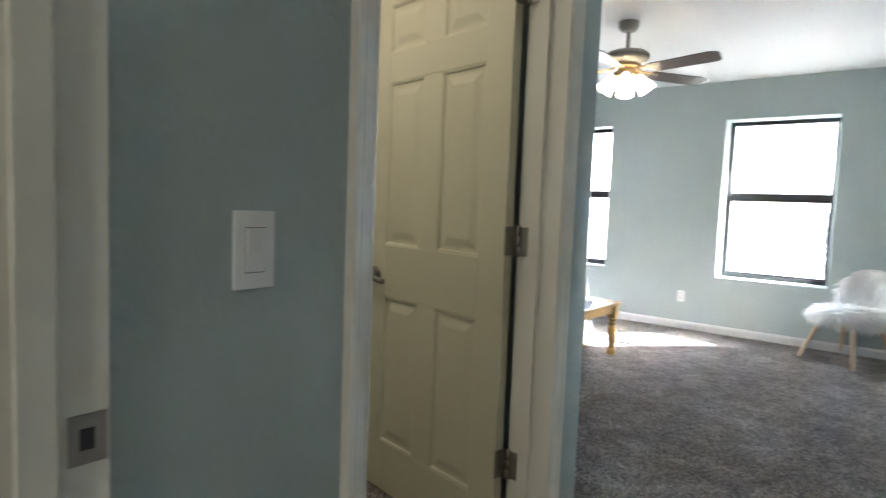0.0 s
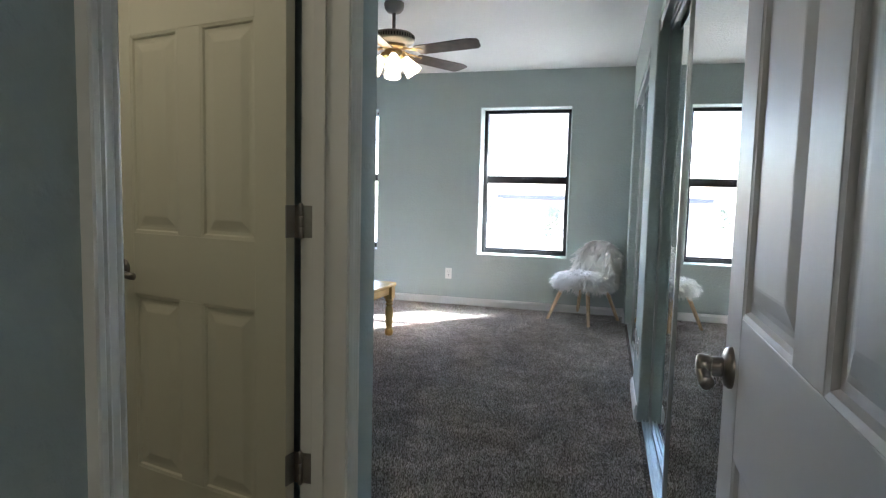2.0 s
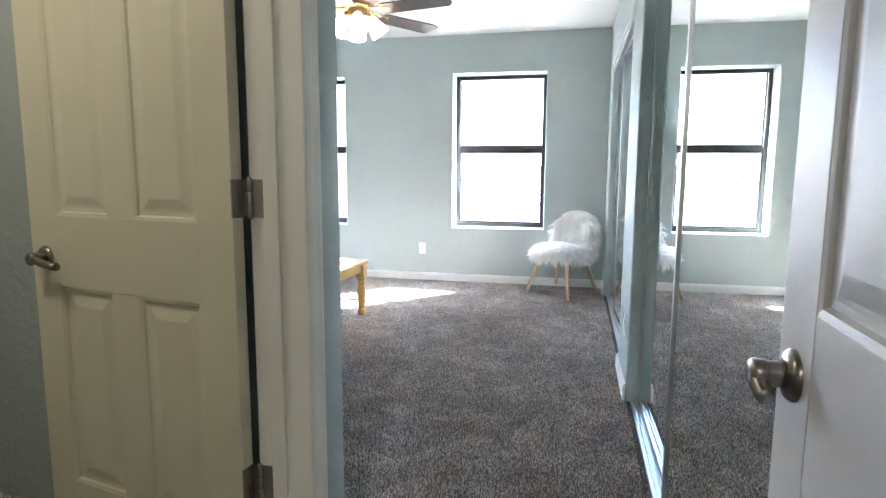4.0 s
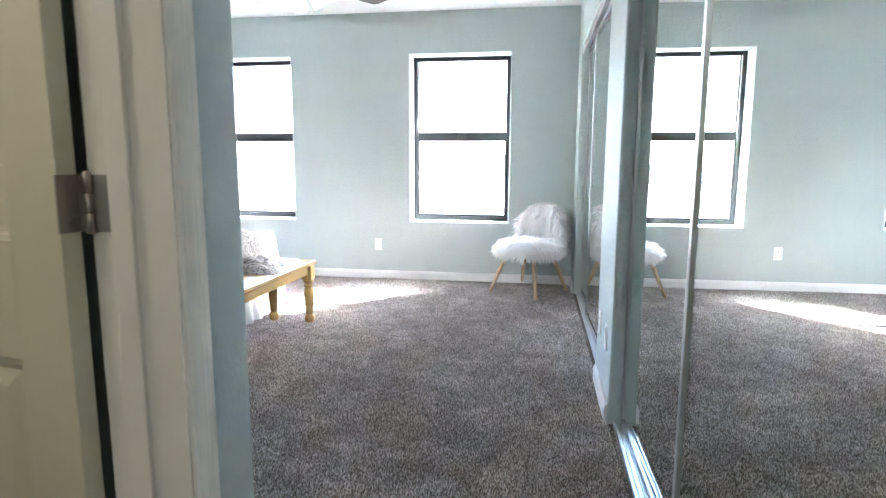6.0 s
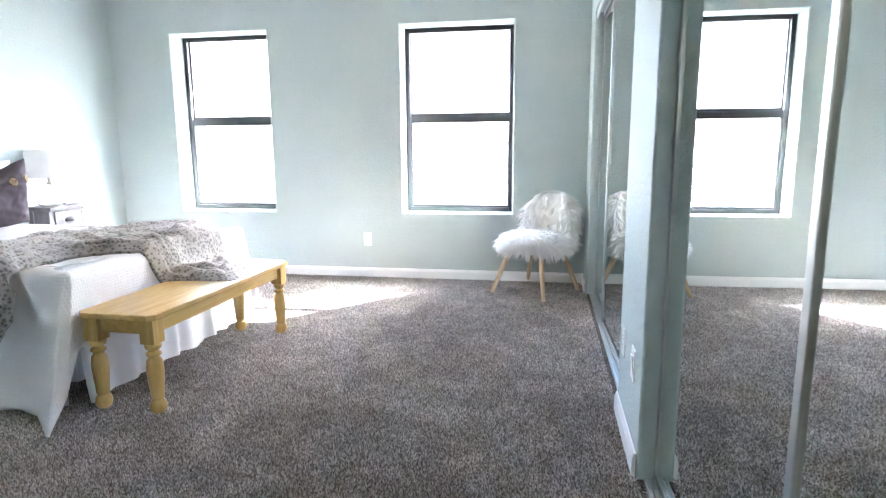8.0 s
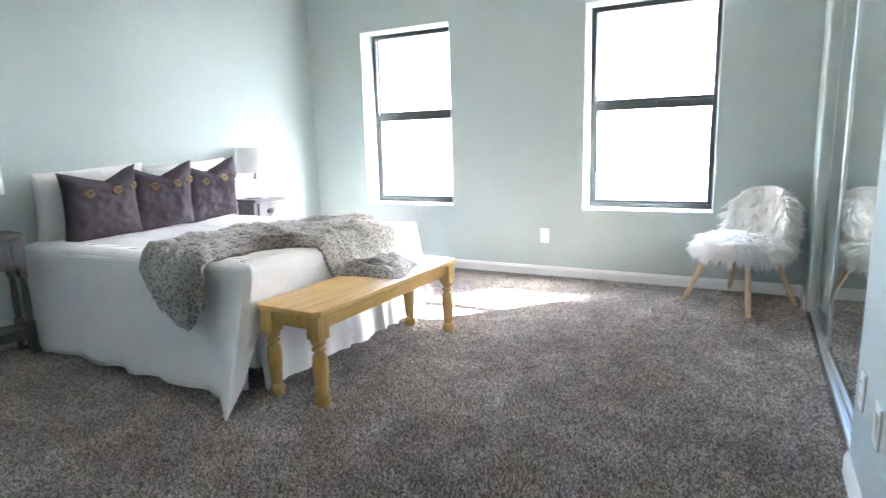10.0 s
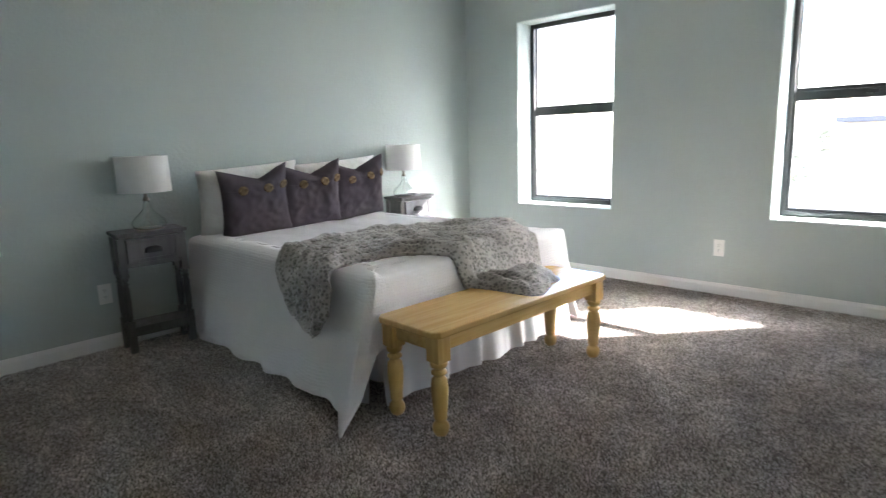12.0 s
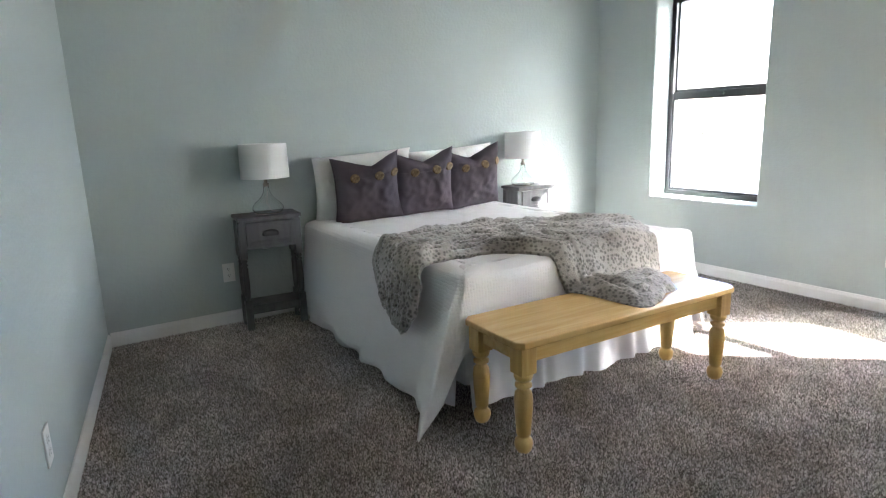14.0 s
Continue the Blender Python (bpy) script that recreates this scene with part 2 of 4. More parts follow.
# ---- mesh helpers ----
def finish(name, bm, mat, smooth=False):
    me = bpy.data.meshes.new(name)
    bmesh.ops.recalc_face_normals(bm, faces=bm.faces)
    bm.to_mesh(me)
    bm.free()
    for m in (mat if isinstance(mat, (list, tuple)) else [mat]):
        me.materials.append(m)
    if smooth:
        me.polygons.foreach_set("use_smooth", [True] * len(me.polygons))
    return me


def part(name, bm, mat, parent=None, label="", smooth=False):
    ob = new(name, finish(name, bm, mat, smooth))
    ob.parent = parent
    return tagged(ob, label)


def thing(name, m, label, category, group="", kind=""):
    ob = new(name)
    ob.matrix_basis = m
    ob.empty_display_size = 0.1
    return tagged(ob, label, category, group, kind)


def box(bm, x0, x1, y0, y1, z0, z1, bevel=0.0, seg=2):
    r = bmesh.ops.create_cube(bm, size=1, matrix=Matrix.Translation(((x0 + x1) / 2, (y0 + y1) / 2, (z0 + z1) / 2)) @ Matrix.Diagonal((abs(x1 - x0), abs(y1 - y0), abs(z1 - z0), 1)))
    if bevel:
        es = {e for v in r["verts"] for e in v.link_edges}
        bmesh.ops.bevel(bm, geom=list(es), offset=bevel, segments=seg, profile=0.6, affect="EDGES")
    return bm


def boxed(*a, **k):
    return box(bmesh.new(), *a, **k)


def lathe(profile, seg=24, bm=None, m=Matrix(), cap=True):
    bm = bm or bmesh.new()
    rings = []
    for r, z in profile:
        rings.append([bm.verts.new(m @ Vector((r * math.cos(2 * math.pi * i / seg), r * math.sin(2 * math.pi * i / seg), z))) for i in range(seg)])
    for a, b in zip(rings, rings[1:]):
        for i in range(seg):
            bm.faces.new((a[i], a[(i + 1) % seg], b[(i + 1) % seg], b[i]))
    if cap:
        bm.faces.new(rings[0][::-1])
        bm.faces.new(rings[-1])
    return bm


def grid_mesh(nu, nv, f, bm=None, uv=False):
    bm = bm or bmesh.new()
    vs = [[bm.verts.new(f(i / nu, j / nv)) for j in range(nv + 1)] for i in range(nu + 1)]
    for i in range(nu):
        for j in range(nv):
            bm.faces.new((vs[i][j], vs[i + 1][j], vs[i + 1][j + 1], vs[i][j + 1]))
    return bm


def tube(points, r, seg=8, bm=None):
    bm = bm or bmesh.new()
    pts = [Vector(p) for p in points]
    rings = []
    for i, p in enumerate(pts):
        d = (pts[min(i + 1, len(pts) - 1)] - pts[max(i - 1, 0)]).normalized()
        a = d.orthogonal().normalized() if i == 0 else (rings_a - d * rings_a.dot(d)).normalized()
        rings_a = a
        b = d.cross(a)
        rings.append([bm.verts.new(p + r * (math.cos(2 * math.pi * k / seg) * a + math.sin(2 * math.pi * k / seg) * b)) for k in range(seg)])
    for s, t in zip(rings, rings[1:]):
        for k in range(seg):
            bm.faces.new((s[k], s[(k + 1) % seg], t[(k + 1) % seg], t[k]))
    bm.faces.new(rings[0][::-1]), bm.faces.new(rings[-1])
    return bm


def frame_of(p0, p1):
    """Local frame with x along the wall from p0 to p1, y to the left of it, z up."""
    a = math.degrees(math.atan2(p1[1] - p0[1], p1[0] - p0[0]))
    return pose(p0[0], p0[1], 0, 0, 0, a), math.hypot(p1[0] - p0[0], p1[1] - p0[1])


def wall(name, p0, p1, thick, height, label, openings=(), mat=None, round_=0.0):
    """A wall whose seen face runs from p0 to p1; its body lies to the right of that line."""
    m, n = frame_of(p0, p1)
    xs = sorted({0, n, *[o[0] for o in openings], *[o[1] for o in openings]})
    zs = sorted({0, height, *[o[2] for o in openings], *[o[3] for o in openings]})
    cells = {}
    for i in range(len(xs) - 1):
        for k in range(len(zs) - 1):
            cx, cz = (xs[i] + xs[i + 1]) / 2, (zs[k] + zs[k + 1]) / 2
            cells[i, k] = not any(o[0] < cx < o[1] and o[2] < cz < o[3] for o in openings)
    bm = bmesh.new()
    vert = {}

    def v(i, j, k):
        if (i, j, k) not in vert:
            vert[i, j, k] = bm.verts.new((xs[i], -thick * j, zs[k]))
        return vert[i, j, k]

    for (i, k), solid in cells.items():
        if not solid:
            continue
        bm.faces.new((v(i, 0, k), v(i + 1, 0, k), v(i + 1, 0, k + 1), v(i, 0, k + 1)))
        bm.faces.new((v(i, 1, k), v(i, 1, k + 1), v(i + 1, 1, k + 1), v(i + 1, 1, k)))
        for di, dk, q in ((-1, 0, ((i, 0, k), (i, 0, k + 1), (i, 1, k + 1), (i, 1, k))), (1, 0, ((i + 1, 0, k), (i + 1, 1, k), (i + 1, 1, k + 1), (i + 1, 0, k + 1))),
                          (0, -1, ((i, 0, k), (i, 1, k), (i + 1, 1, k), (i + 1, 0, k))), (0, 1, ((i, 0, k + 1), (i + 1, 0, k + 1), (i + 1, 1, k + 1), (i, 1, k + 1)))):
            if not cells.get((i + di, k + dk), False):
                bm.faces.new([v(*c) for c in q])
    if round_:
        bm.normal_update()
        es = [e for e in bm.edges if len(e.link_faces) == 2 and e.calc_face_angle() > 1 and all(abs(w.co.y) < 1e-6 for w in e.verts)
              and not all(abs(w.co.z) < 1e-6 or abs(w.co.z - height) < 1e-6 for w in e.verts)]
        bmesh.ops.bevel(bm, geom=es, offset=round_, segments=4, profile=0.5, affect="EDGES")
    ob = part(name, bm, mat or WALL)
    ob.matrix_basis = m
    return tagged(ob, label, "wall", kind="structure")


H = 2.44
EAVE = 0.70
A, B = (-0.83, 0.14), (-0.897, 1.66)          # hall wall with the side door
C, D = (-4.10, 2.09), (-4.10, 5.98)           # end of the room's long wall, far corner

# ---- structure ----
floor = part("floor", boxed(-6.2, 1.0, -3.2, 6.1, -0.12, 0), CARPET)
tagged(floor, "speckled brown and grey cut pile carpet", "floor", kind="structure")
ceiling = part("ceiling", boxed(-6.2, 1.0, -3.2, 6.28, H, H + 0.15), CEIL)
tagged(ceiling, "white textured ceiling", "ceiling", kind="structure")
W1, W2, WZ = (-3.52, -2.64), (-1.495, -0.585), (0.56, 2.07)
wall("wall_north", (0.9, 5.98), (-4.4, 5.98), 0.30, H, "sage grey painted wall with two deep windows",
     [(0.9 - w[1], 0.9 - w[0], *WZ) for w in (W2, W1)], round_=0.015)
wall("wall_west", (-4.10, 6.1), (-4.10, 1.9), 0.15, H, "sage grey painted wall behind the bed")
wall("wall_south", (-4.3, 2.09 + 0.2 * 0.134), B, 0.14, H, "sage grey textured wall beside the bed", round_=0.0)
m_hall, n_hall = frame_of(B, A)
OPEN = (0.215, 1.065)
wall("wall_hall", B, A, 0.13, H, "sage grey textured wall with a side doorway", [(OPEN[0], OPEN[1], 0, 2.05)], round_=0.012)
wall("wall_entry", (-2.3, 0.14), (-0.83, 0.14), 0.11, H, "plain painted wall beside the entry door")
wall("wall_entry_lintel", (-0.83, 0.14), (0.9, 0.14), 0.11, H, "plain painted wall over the entry doorway", [(0.0, 0.875, 0, 2.05)])
wall("wall_hall_left", (-1.3, 0.03), (-1.3, -3.0), 0.12, H, "plain painted hall wall")
wall("wall_hall_right", (0.5, -3.0), (0.5, 0.03), 0.12, H, "plain painted hall wall")
wall("wall_hall_back", (-1.4, -3.0), (0.6, -3.0), 0.12, H, "plain painted hall wall")
wall("wall_side_far", (-2.3, 1.70), (-2.3, 0.14), 0.12, H, "plain painted wall of the side room", mat=CEIL)
CL1, CL2 = (3.63, 5.62), (1.05, 3.08)
wall("wall_entry_side", (0.05, 0.14), (0.05, 1.045), 0.10, H, "sage grey painted wall behind the entry door")
wall("wall_east", (0.0, CL2[0]), (0.0, 5.98), 0.15, H, "sage grey painted wall with two closet openings",
     [(0, CL2[1] - CL2[0], 0, 2.03), (CL1[0] - CL2[0], CL1[1] - CL2[0], 0, 2.03)], round_=0.012)
wall("wall_closet_back", (0.8, 0.0), (0.8, 6.1), 0.1, H, "plain wall at the back of the closets", mat=CEIL)
tagged(part("ground", boxed(-400, 400, 6.285, 800, -0.7, -0.5), SAND), "pale dry desert ground outside", "ground", kind="structure")
tagged(part("roof_eave", boxed(-6, 2, 6.285, 6.285 + EAVE, 2.46, 2.62), STUCCO), "plain stucco roof eave outside", "eave", kind="structure")


def baseboard(p0, p1):
    m, n = frame_of(p0, p1)
    prof = [(0, 0), (0.013, 0), (0.013, 0.062), (0.009, 0.074), (0.006, 0.083), (0, 0.085)]
    bm = bmesh.new()
    ends = [[bm.verts.new((x, y, z)) for y, z in prof] for x in (0, n)]
    for i in range(len(prof)):
        j = (i + 1) % len(prof)
        bm.faces.new((ends[0][i], ends[0][j], ends[1][j], ends[1][i]))
    bm.faces.new(ends[0][::-1]), bm.faces.new(ends[1])
    ob = part("baseboard", bm, TRIM)
    ob.matrix_basis = m
    tagged(ob, "white painted baseboard along the carpet", "baseboard", kind="structure")


def along(a, b, s):
    return (a[0] + (b[0] - a[0]) * s, a[1] + (b[1] - a[1]) * s)


baseboard((0.0, 5.978), (-4.10, 5.978))
baseboard((-4.098, 5.96), (-4.098, 2.10))
baseboard((-4.08, 2.089), (B[0], B[1] + 0.002))
baseboard((-0.002, 3.095), (-0.002, 3.615))
baseboard((-0.002, 5.64), (-0.002, 5.96))
baseboard(along(A, B, 0.003), along(A, B, 0.255))


# ---- windows ----
def window(x0, x1, name):
    w = thing(name, pose((x0 + x1) / 2, 6.185, WZ[0]), "dark bronze single hung aluminium window in a deep reveal", "window", kind="structure")
    a, h, mid = (x1 - x0) / 2, WZ[1] - WZ[0], 0.775
    f = 0.036
    for n, b in (("frame_stile", (-a, -a + f, -0.02, 0.05, 0, h)), ("frame_stile", (a - f, a, -0.02, 0.05, 0, h)),
                 ("frame_head", (-a + f, a - f, -0.02, 0.05, h - f, h)), ("frame_sill", (-a + f, a - f, -0.025, 0.05, 0, f))):
        part(n, boxed(*b, bevel=0.003), BRONZE, w)
    low = part("lower_sash", boxed(-a + f, a - f, -0.012, 0.012, mid - 0.03, mid + 0.028, bevel=0.003), BRONZE, w)
    for b in ((-a + f, -a + f + 0.012, -0.010, 0.012, f, mid - 0.02), (a - f - 0.012, a - f, -0.010, 0.012, f, mid - 0.02), (-a + f + 0.012, a - f - 0.012, -0.010, 0.012, f, f + 0.018)):
        part("sash_rail", boxed(*b, bevel=0.002), BRONZE, low)
    part("sash_lock", boxed(-0.03, 0.03, -0.022, -0.011, mid - 0.005, mid + 0.018, bevel=0.003), BRONZE, low)
    up = part("upper_sash", boxed(-a + f, a - f, 0.016, 0.036, mid - 0.015, mid + 0.052, bevel=0.003), BRONZE, w)
    for x in (-a + f, a - f - 0.010):
        part("sash_rail", boxed(x, x + 0.010, 0.016, 0.036, mid + 0.052, h - f, bevel=0.002), BRONZE, up)
    for z0, z1, y in ((f + 0.01, mid, 0.0), (mid, h - f, 0.026)):
        g = part("pane", boxed(-a + f, a - f, y, y + 0.004, z0, z1), PANE, w)
        g.visible_shadow = False
    return w


window(*W1, "window_1")
window(*W2, "window_2")


# ---- doors ----
def door_slab(d, w, h, t, paint, faces=(1, -1), lock_rail=(0.785, 0.987)):
    """Six-panel slab: x from the hinge, thickness over y from 0 to t."""
    st, mu = 0.115, 0.10
    zs = ((0.20, lock_rail[0]), (lock_rail[1], 1.61), (1.72, h - 0.12))
    pw = (w - 2 * st - mu) / 2
    xs = ((st, st + pw), (st + pw + mu, w - st))
    core = part("core", boxed(0.004, w - 0.004, 0.010, t - 0.010, 0.004, h - 0.004), paint, d)
    for x0, x1 in ((0, st), (w - st, w)):
        part("stile", boxed(x0, x1, 0, t, 0, h, bevel=0.002), paint, d)
    for z0, z1 in ((0, zs[0][0]), (zs[0][1], zs[1][0]), (zs[1][1], zs[2][0]), (zs[2][1], h)):
        part("rail", boxed(st, w - st, 0.0002, t - 0.0002, z0, z1, bevel=0.002), paint, d)
    for z0, z1 in zs:
        part("mullion", boxed(st + pw, st + pw + mu, 0.0004, t - 0.0004, z0, z1, bevel=0.002), paint, d)
        for x0, x1 in xs:
            for s in faces:
                bm = bmesh.new()
                y0, lip = (t, -1) if s > 0 else (0, 1)
                rings = []
                for inset, dep in ((0, 0.001), (0.008, 0.003), (0.012, 0.009), (0.022, 0.0095), (0.030, 0.0085), (0.052, 0.003), (0.056, 0.0025)):
                    rings.append([bm.verts.new((x, y0 + lip * dep, z)) for x, z in ((x0 + inset, z0 + inset), (x1 - inset, z0 + inset), (x1 - inset, z1 - inset), (x0 + inset, z1 - inset))])
                for p, q in zip(rings, rings[1:]):
                    for i in range(4):
                        bm.faces.new((p[i], p[(i + 1) % 4], q[(i + 1) % 4], q[i]))
                bm.faces.new(rings[-1])
                part("panel", bm, paint, d)


def hinge(parent, z, m_fixed, gap):
    """Steel butt hinge: one leaf on the door edge, one on the jamb, a barrel between."""
    hg = part("hinge", lathe([(0.0065, -0.047), (0.0065, -0.016), (0.0058, -0.0155), (0.0065, -0.015), (0.0065, 0.015), (0.0058, 0.0155), (0.0065, 0.016), (0.0065, 0.047), (0.004, 0.051)], 12), STEEL, parent, "satin steel butt hinge", smooth=True)
    hg.matrix_basis = pose(-gap, 0.002, z)
    bm = boxed(gap - 0.0035, gap + 0.0005, -0.002, 0.036, -0.045, 0.045, bevel=0.0012)
    box(bm, 0.0, gap, -0.003, 0.0, -0.045, 0.045)
    part("leaf", bm, STEEL, hg)
    leaf = part("leaf", boxed(0.004, 0.038, -0.0015, 0.0015, -0.045, 0.045, bevel=0.0012), STEEL, hg)
    leaf.matrix_basis = m_fixed
    for i, k in enumerate((-0.03, 0.0, 0.03)):
        s = part("screw", lathe([(0.0042, 0), (0.0038, 0.0012), (0.0, 0.0013)], 10, m=pose(0.02 + 0.008 * (i % 2), -0.0012, k, 90), cap=False), STEEL, hg)
        s.matrix_basis = m_fixed
        part("screw", lathe([(0.0042, 0), (0.0038, 0.0012), (0.0, 0.0013)], 10, m=pose(gap - 0.0032, 0.018 + 0.008 * (i % 2), k, 0, -90), cap=False), STEEL, hg)


def knob(parent, m, lever=False, reach=1.0):
    rose = part("rose", lathe([(0.033, 0), (0.033, 0.004), (0.028, 0.010), (0.018, 0.013), (0.0, 0.013)], 24, cap=False), NICKEL, parent, "satin nickel door handle", smooth=True)
    rose.matrix_basis = m
    part("spindle", lathe([(0.013, 0.010), (0.012, 0.030), (0.013, 0.034)], 16), NICKEL, rose, smooth=True)
    if lever:
        part("neck", lathe([(0.016, 0.012), (0.0165, 0.018), (0.0155, 0.030), (0.0165, 0.034)], 18), NICKEL, rose, smooth=True)
        pts = [(0, 0, 0.040), (0.02 * reach, -0.003, 0.042), (0.05 * reach, -0.010, 0.041), (0.08 * reach, -0.015, 0.039), (0.10 * reach, -0.016, 0.037)]
        part("lever", tube(pts, 0.0112, 12), NICKEL, rose, smooth=True)
        part("lever_hub", lathe([(0.0155, 0.030), (0.0180, 0.034), (0.0180, 0.047), (0.014, 0.051), (0, 0.052)], 16, cap=False), NICKEL, rose, smooth=True)
    else:
        part("knob", lathe([(0.012, 0.028), (0.020, 0.033), (0.0265, 0.042), (0.0275, 0.052), (0.024, 0.061), (0.014, 0.066), (0, 0.067)], 20, cap=False), NICKEL, rose, smooth=True)


# hall doorway in the frame of its wall
def hall_part(name, bm, mat, label, category):
    ob = part(name, bm, mat)
    ob.matrix_basis = m_hall
    return tagged(ob, label, category, kind="structure")


s0, s1 = OPEN
jam = bmesh.new()
box(jam, s0, s0 + 0.018, -0.135, 0.004, 0, 2.05, 0.001)
box(jam, s1 - 0.018, s1, -0.135, 0.004, 0, 2.05, 0.001)
box(jam, s0 + 0.018, s1 - 0.018, -0.135, 0.004, 2.032, 2.05, 0.001)
for x in (s0 + 0.018, s1 - 0.030):
    box(jam, x, x + 0.012, -0.096, -0.060, 0, 2.032, 0.002)
hall_part("door_jamb", jam, CASING, "cream painted jamb lining of the side doorway", "jamb")


def casing(x_in, side, z1):
    """Colonial casing as one swept profile, growing from x_in to the given side."""
    prof = [(0.0, 0.0), (0.0, 0.009), (0.006, 0.011), (0.012, 0.009), (0.016, 0.011), (0.030, 0.013), (0.036, 0.016), (0.041, 0.0145), (0.046, 0.018), (0.056, 0.019), (0.060, 0.017), (0.062, 0.0)]
    bm = bmesh.new()
    a, b = [[bm.verts.new((x_in + side * p, q, z)) for p, q in prof] for z in (0, z1)]
    for i in range(len(prof)):
        j = (i + 1) % len(prof)
        bm.faces.new((a[i], a[j], b[j], b[i]))
    bm.faces.new(a), bm.faces.new(b[::-1])
    return bm


for x, sd in ((s0 + 0.012, -1), (s1 - 0.012, 1)):
    hall_part("trim", casing(x, sd, 2.10), CASING, "cream white colonial door casing", "trim")
hall_part("trim", boxed(s0 + 0.013, s1 - 0.013, 0.0, 0.018, 2.038, 2.10, bevel=0.004), CASING, "cream white door casing", "trim")

DOOR_Z = 0.012
hinge_pin = m_hall @ pose(s0 + 0.024, -0.131, DOOR_Z)
OPENED = 104.0
GAP = 0.024
side_door = thing("door_1", hinge_pin @ pose(0, 0, 0, 0, 0, -OPENED) @ pose(GAP, 0, 0), "cream painted six-panel door standing open into a side room", "door")
door_slab(side_door, 0.762, 2.02, 0.035, CREAM)
for z in (0.335, 1.048, 1.81):
    hinge(side_door, z, pose(0, 0, 0, 0, 0, OPENED) @ pose(-0.005, 0.0, 0, 0, 0, 90), GAP)
knob(side_door, pose(0.70, 0.035, 0.865, -90) @ pose(0, 0, 0, 0, 0, 180), True)

ENTRY_W = 0.862
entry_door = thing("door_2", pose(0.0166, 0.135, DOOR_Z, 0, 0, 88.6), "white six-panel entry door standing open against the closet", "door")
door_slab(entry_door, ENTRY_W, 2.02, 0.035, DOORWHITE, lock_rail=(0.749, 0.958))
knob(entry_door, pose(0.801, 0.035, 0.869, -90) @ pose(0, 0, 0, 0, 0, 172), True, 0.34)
part("latch", boxed(ENTRY_W - 0.0015, ENTRY_W + 0.0015, 0.006, 0.029, 0.842, 0.896), STEEL, entry_door)

fr = bmesh.new()
box(fr, -0.83, -0.812, 0.028, 0.143, 0, 2.05, 0.001)
box(fr, 0.028, 0.045, 0.028, 0.130, 0, 2.05, 0.001)
box(fr, -0.812, 0.028, 0.028, 0.143, 2.032, 2.05, 0.001)
box(fr, -0.812, -0.800, 0.045, 0.085, 0, 2.032, 0.002)
tagged(part("door_jamb", fr, CASING), "white painted jamb of the entry doorway", "jamb", kind="structure")
tagged(part("trim", boxed(-0.90, -0.825, 0.014, 0.029, 0, 2.1, bevel=0.004), CASING), "white painted door casing", "trim", kind="structure")
strike = thing("strike_plate", pose(-0.8115, 0.118, 0.878), "worn steel strike plate on a door jamb", "strike plate")
part("plate", boxed(-0.0006, 0.0012, -0.021, 0.021, -0.030, 0.030, bevel=0.0006), STEEL, strike)
part("hole", boxed(0.0010, 0.0018, -0.009, 0.007, -0.013, 0.013), SLOT, strike)
for k in (-0.022, 0.022):
    part("screw", lathe([(0.0035, 0), (0.003, 0.0008), (0, 0.0009)], 10, m=pose(0.0011, 0, k, 0, 90), cap=False), STEEL, strike)


# ---- closets ----
def mirror_door(y0, y1, x, group):
    """Frameless mirror slab in a thin metal frame, running from y0 to y1."""
    d = thing("mirror_closet_door", pose(x, (y0 + y1) / 2, 0.022, 0, 0, 0.9), "sliding mirror closet door in a thin metal frame", "closet door", group)
    w, h = (y1 - y0) / 2, 1.965
    part("mirror", boxed(-0.003, 0.003, -w + 0.004, w - 0.004, 0.01, h - 0.01), MIRROR, d)
    for y in (-w, w - 0.025):
        part("stile", boxed(-0.010, 0.012, y, y + 0.025, 0, h, bevel=0.003), DOORMETAL, d)
    for z in (0, h - 0.022):
        part("rail", boxed(-0.009, 0.011, -w + 0.025, w - 0.025, z, z + 0.022, bevel=0.003), DOORMETAL, d)


def closet(y0, y1, split, front_near, nm, xa, xb):
    g = "mirror doors of " + nm
    lap = 0.03
    mirror_door(y0 + 0.01, split + lap, xa if front_near else xb, g)
    mirror_door(split - lap, y1 - 0.01, xb if front_near else xa, g)
    t = thing("closet_track", pose(0.060, (y0 + y1) / 2, 0), "metal floor track of the sliding closet doors", "track")
    w = (y1 - y0) / 2 - 0.004
    part("base", boxed(-0.036, 0.036, -w, w, 0.001, 0.006), ALU, t)
    for x in (-0.034, -0.018, -0.001, 0.013, 0.033):
        part("rib", boxed(x - 0.002, x + 0.002, -w, w, 0.006, 0.017, bevel=0.0008), ALU, t)
    hd = thing("closet_header", pose(0.060, (y0 + y1) / 2, 2.03), "metal head track of the sliding closet doors", "track")
    part("fascia", boxed(-0.05, -0.044, -w, w, -0.052, -0.001, bevel=0.001), ALU, hd)
    part("channel", boxed(-0.044, 0.045, -w, w, -0.012, -0.001), ALU, hd)
    for x in (-0.005, 0.042):
        part("fin", boxed(x, x + 0.003, -w, w, -0.045, -0.012), ALU, hd)


closet(*CL2, 2.02, True, "the near closet", 0.048, 0.072)
closet(*CL1, 4.75, True, "the far closet", 0.052, 0.080)


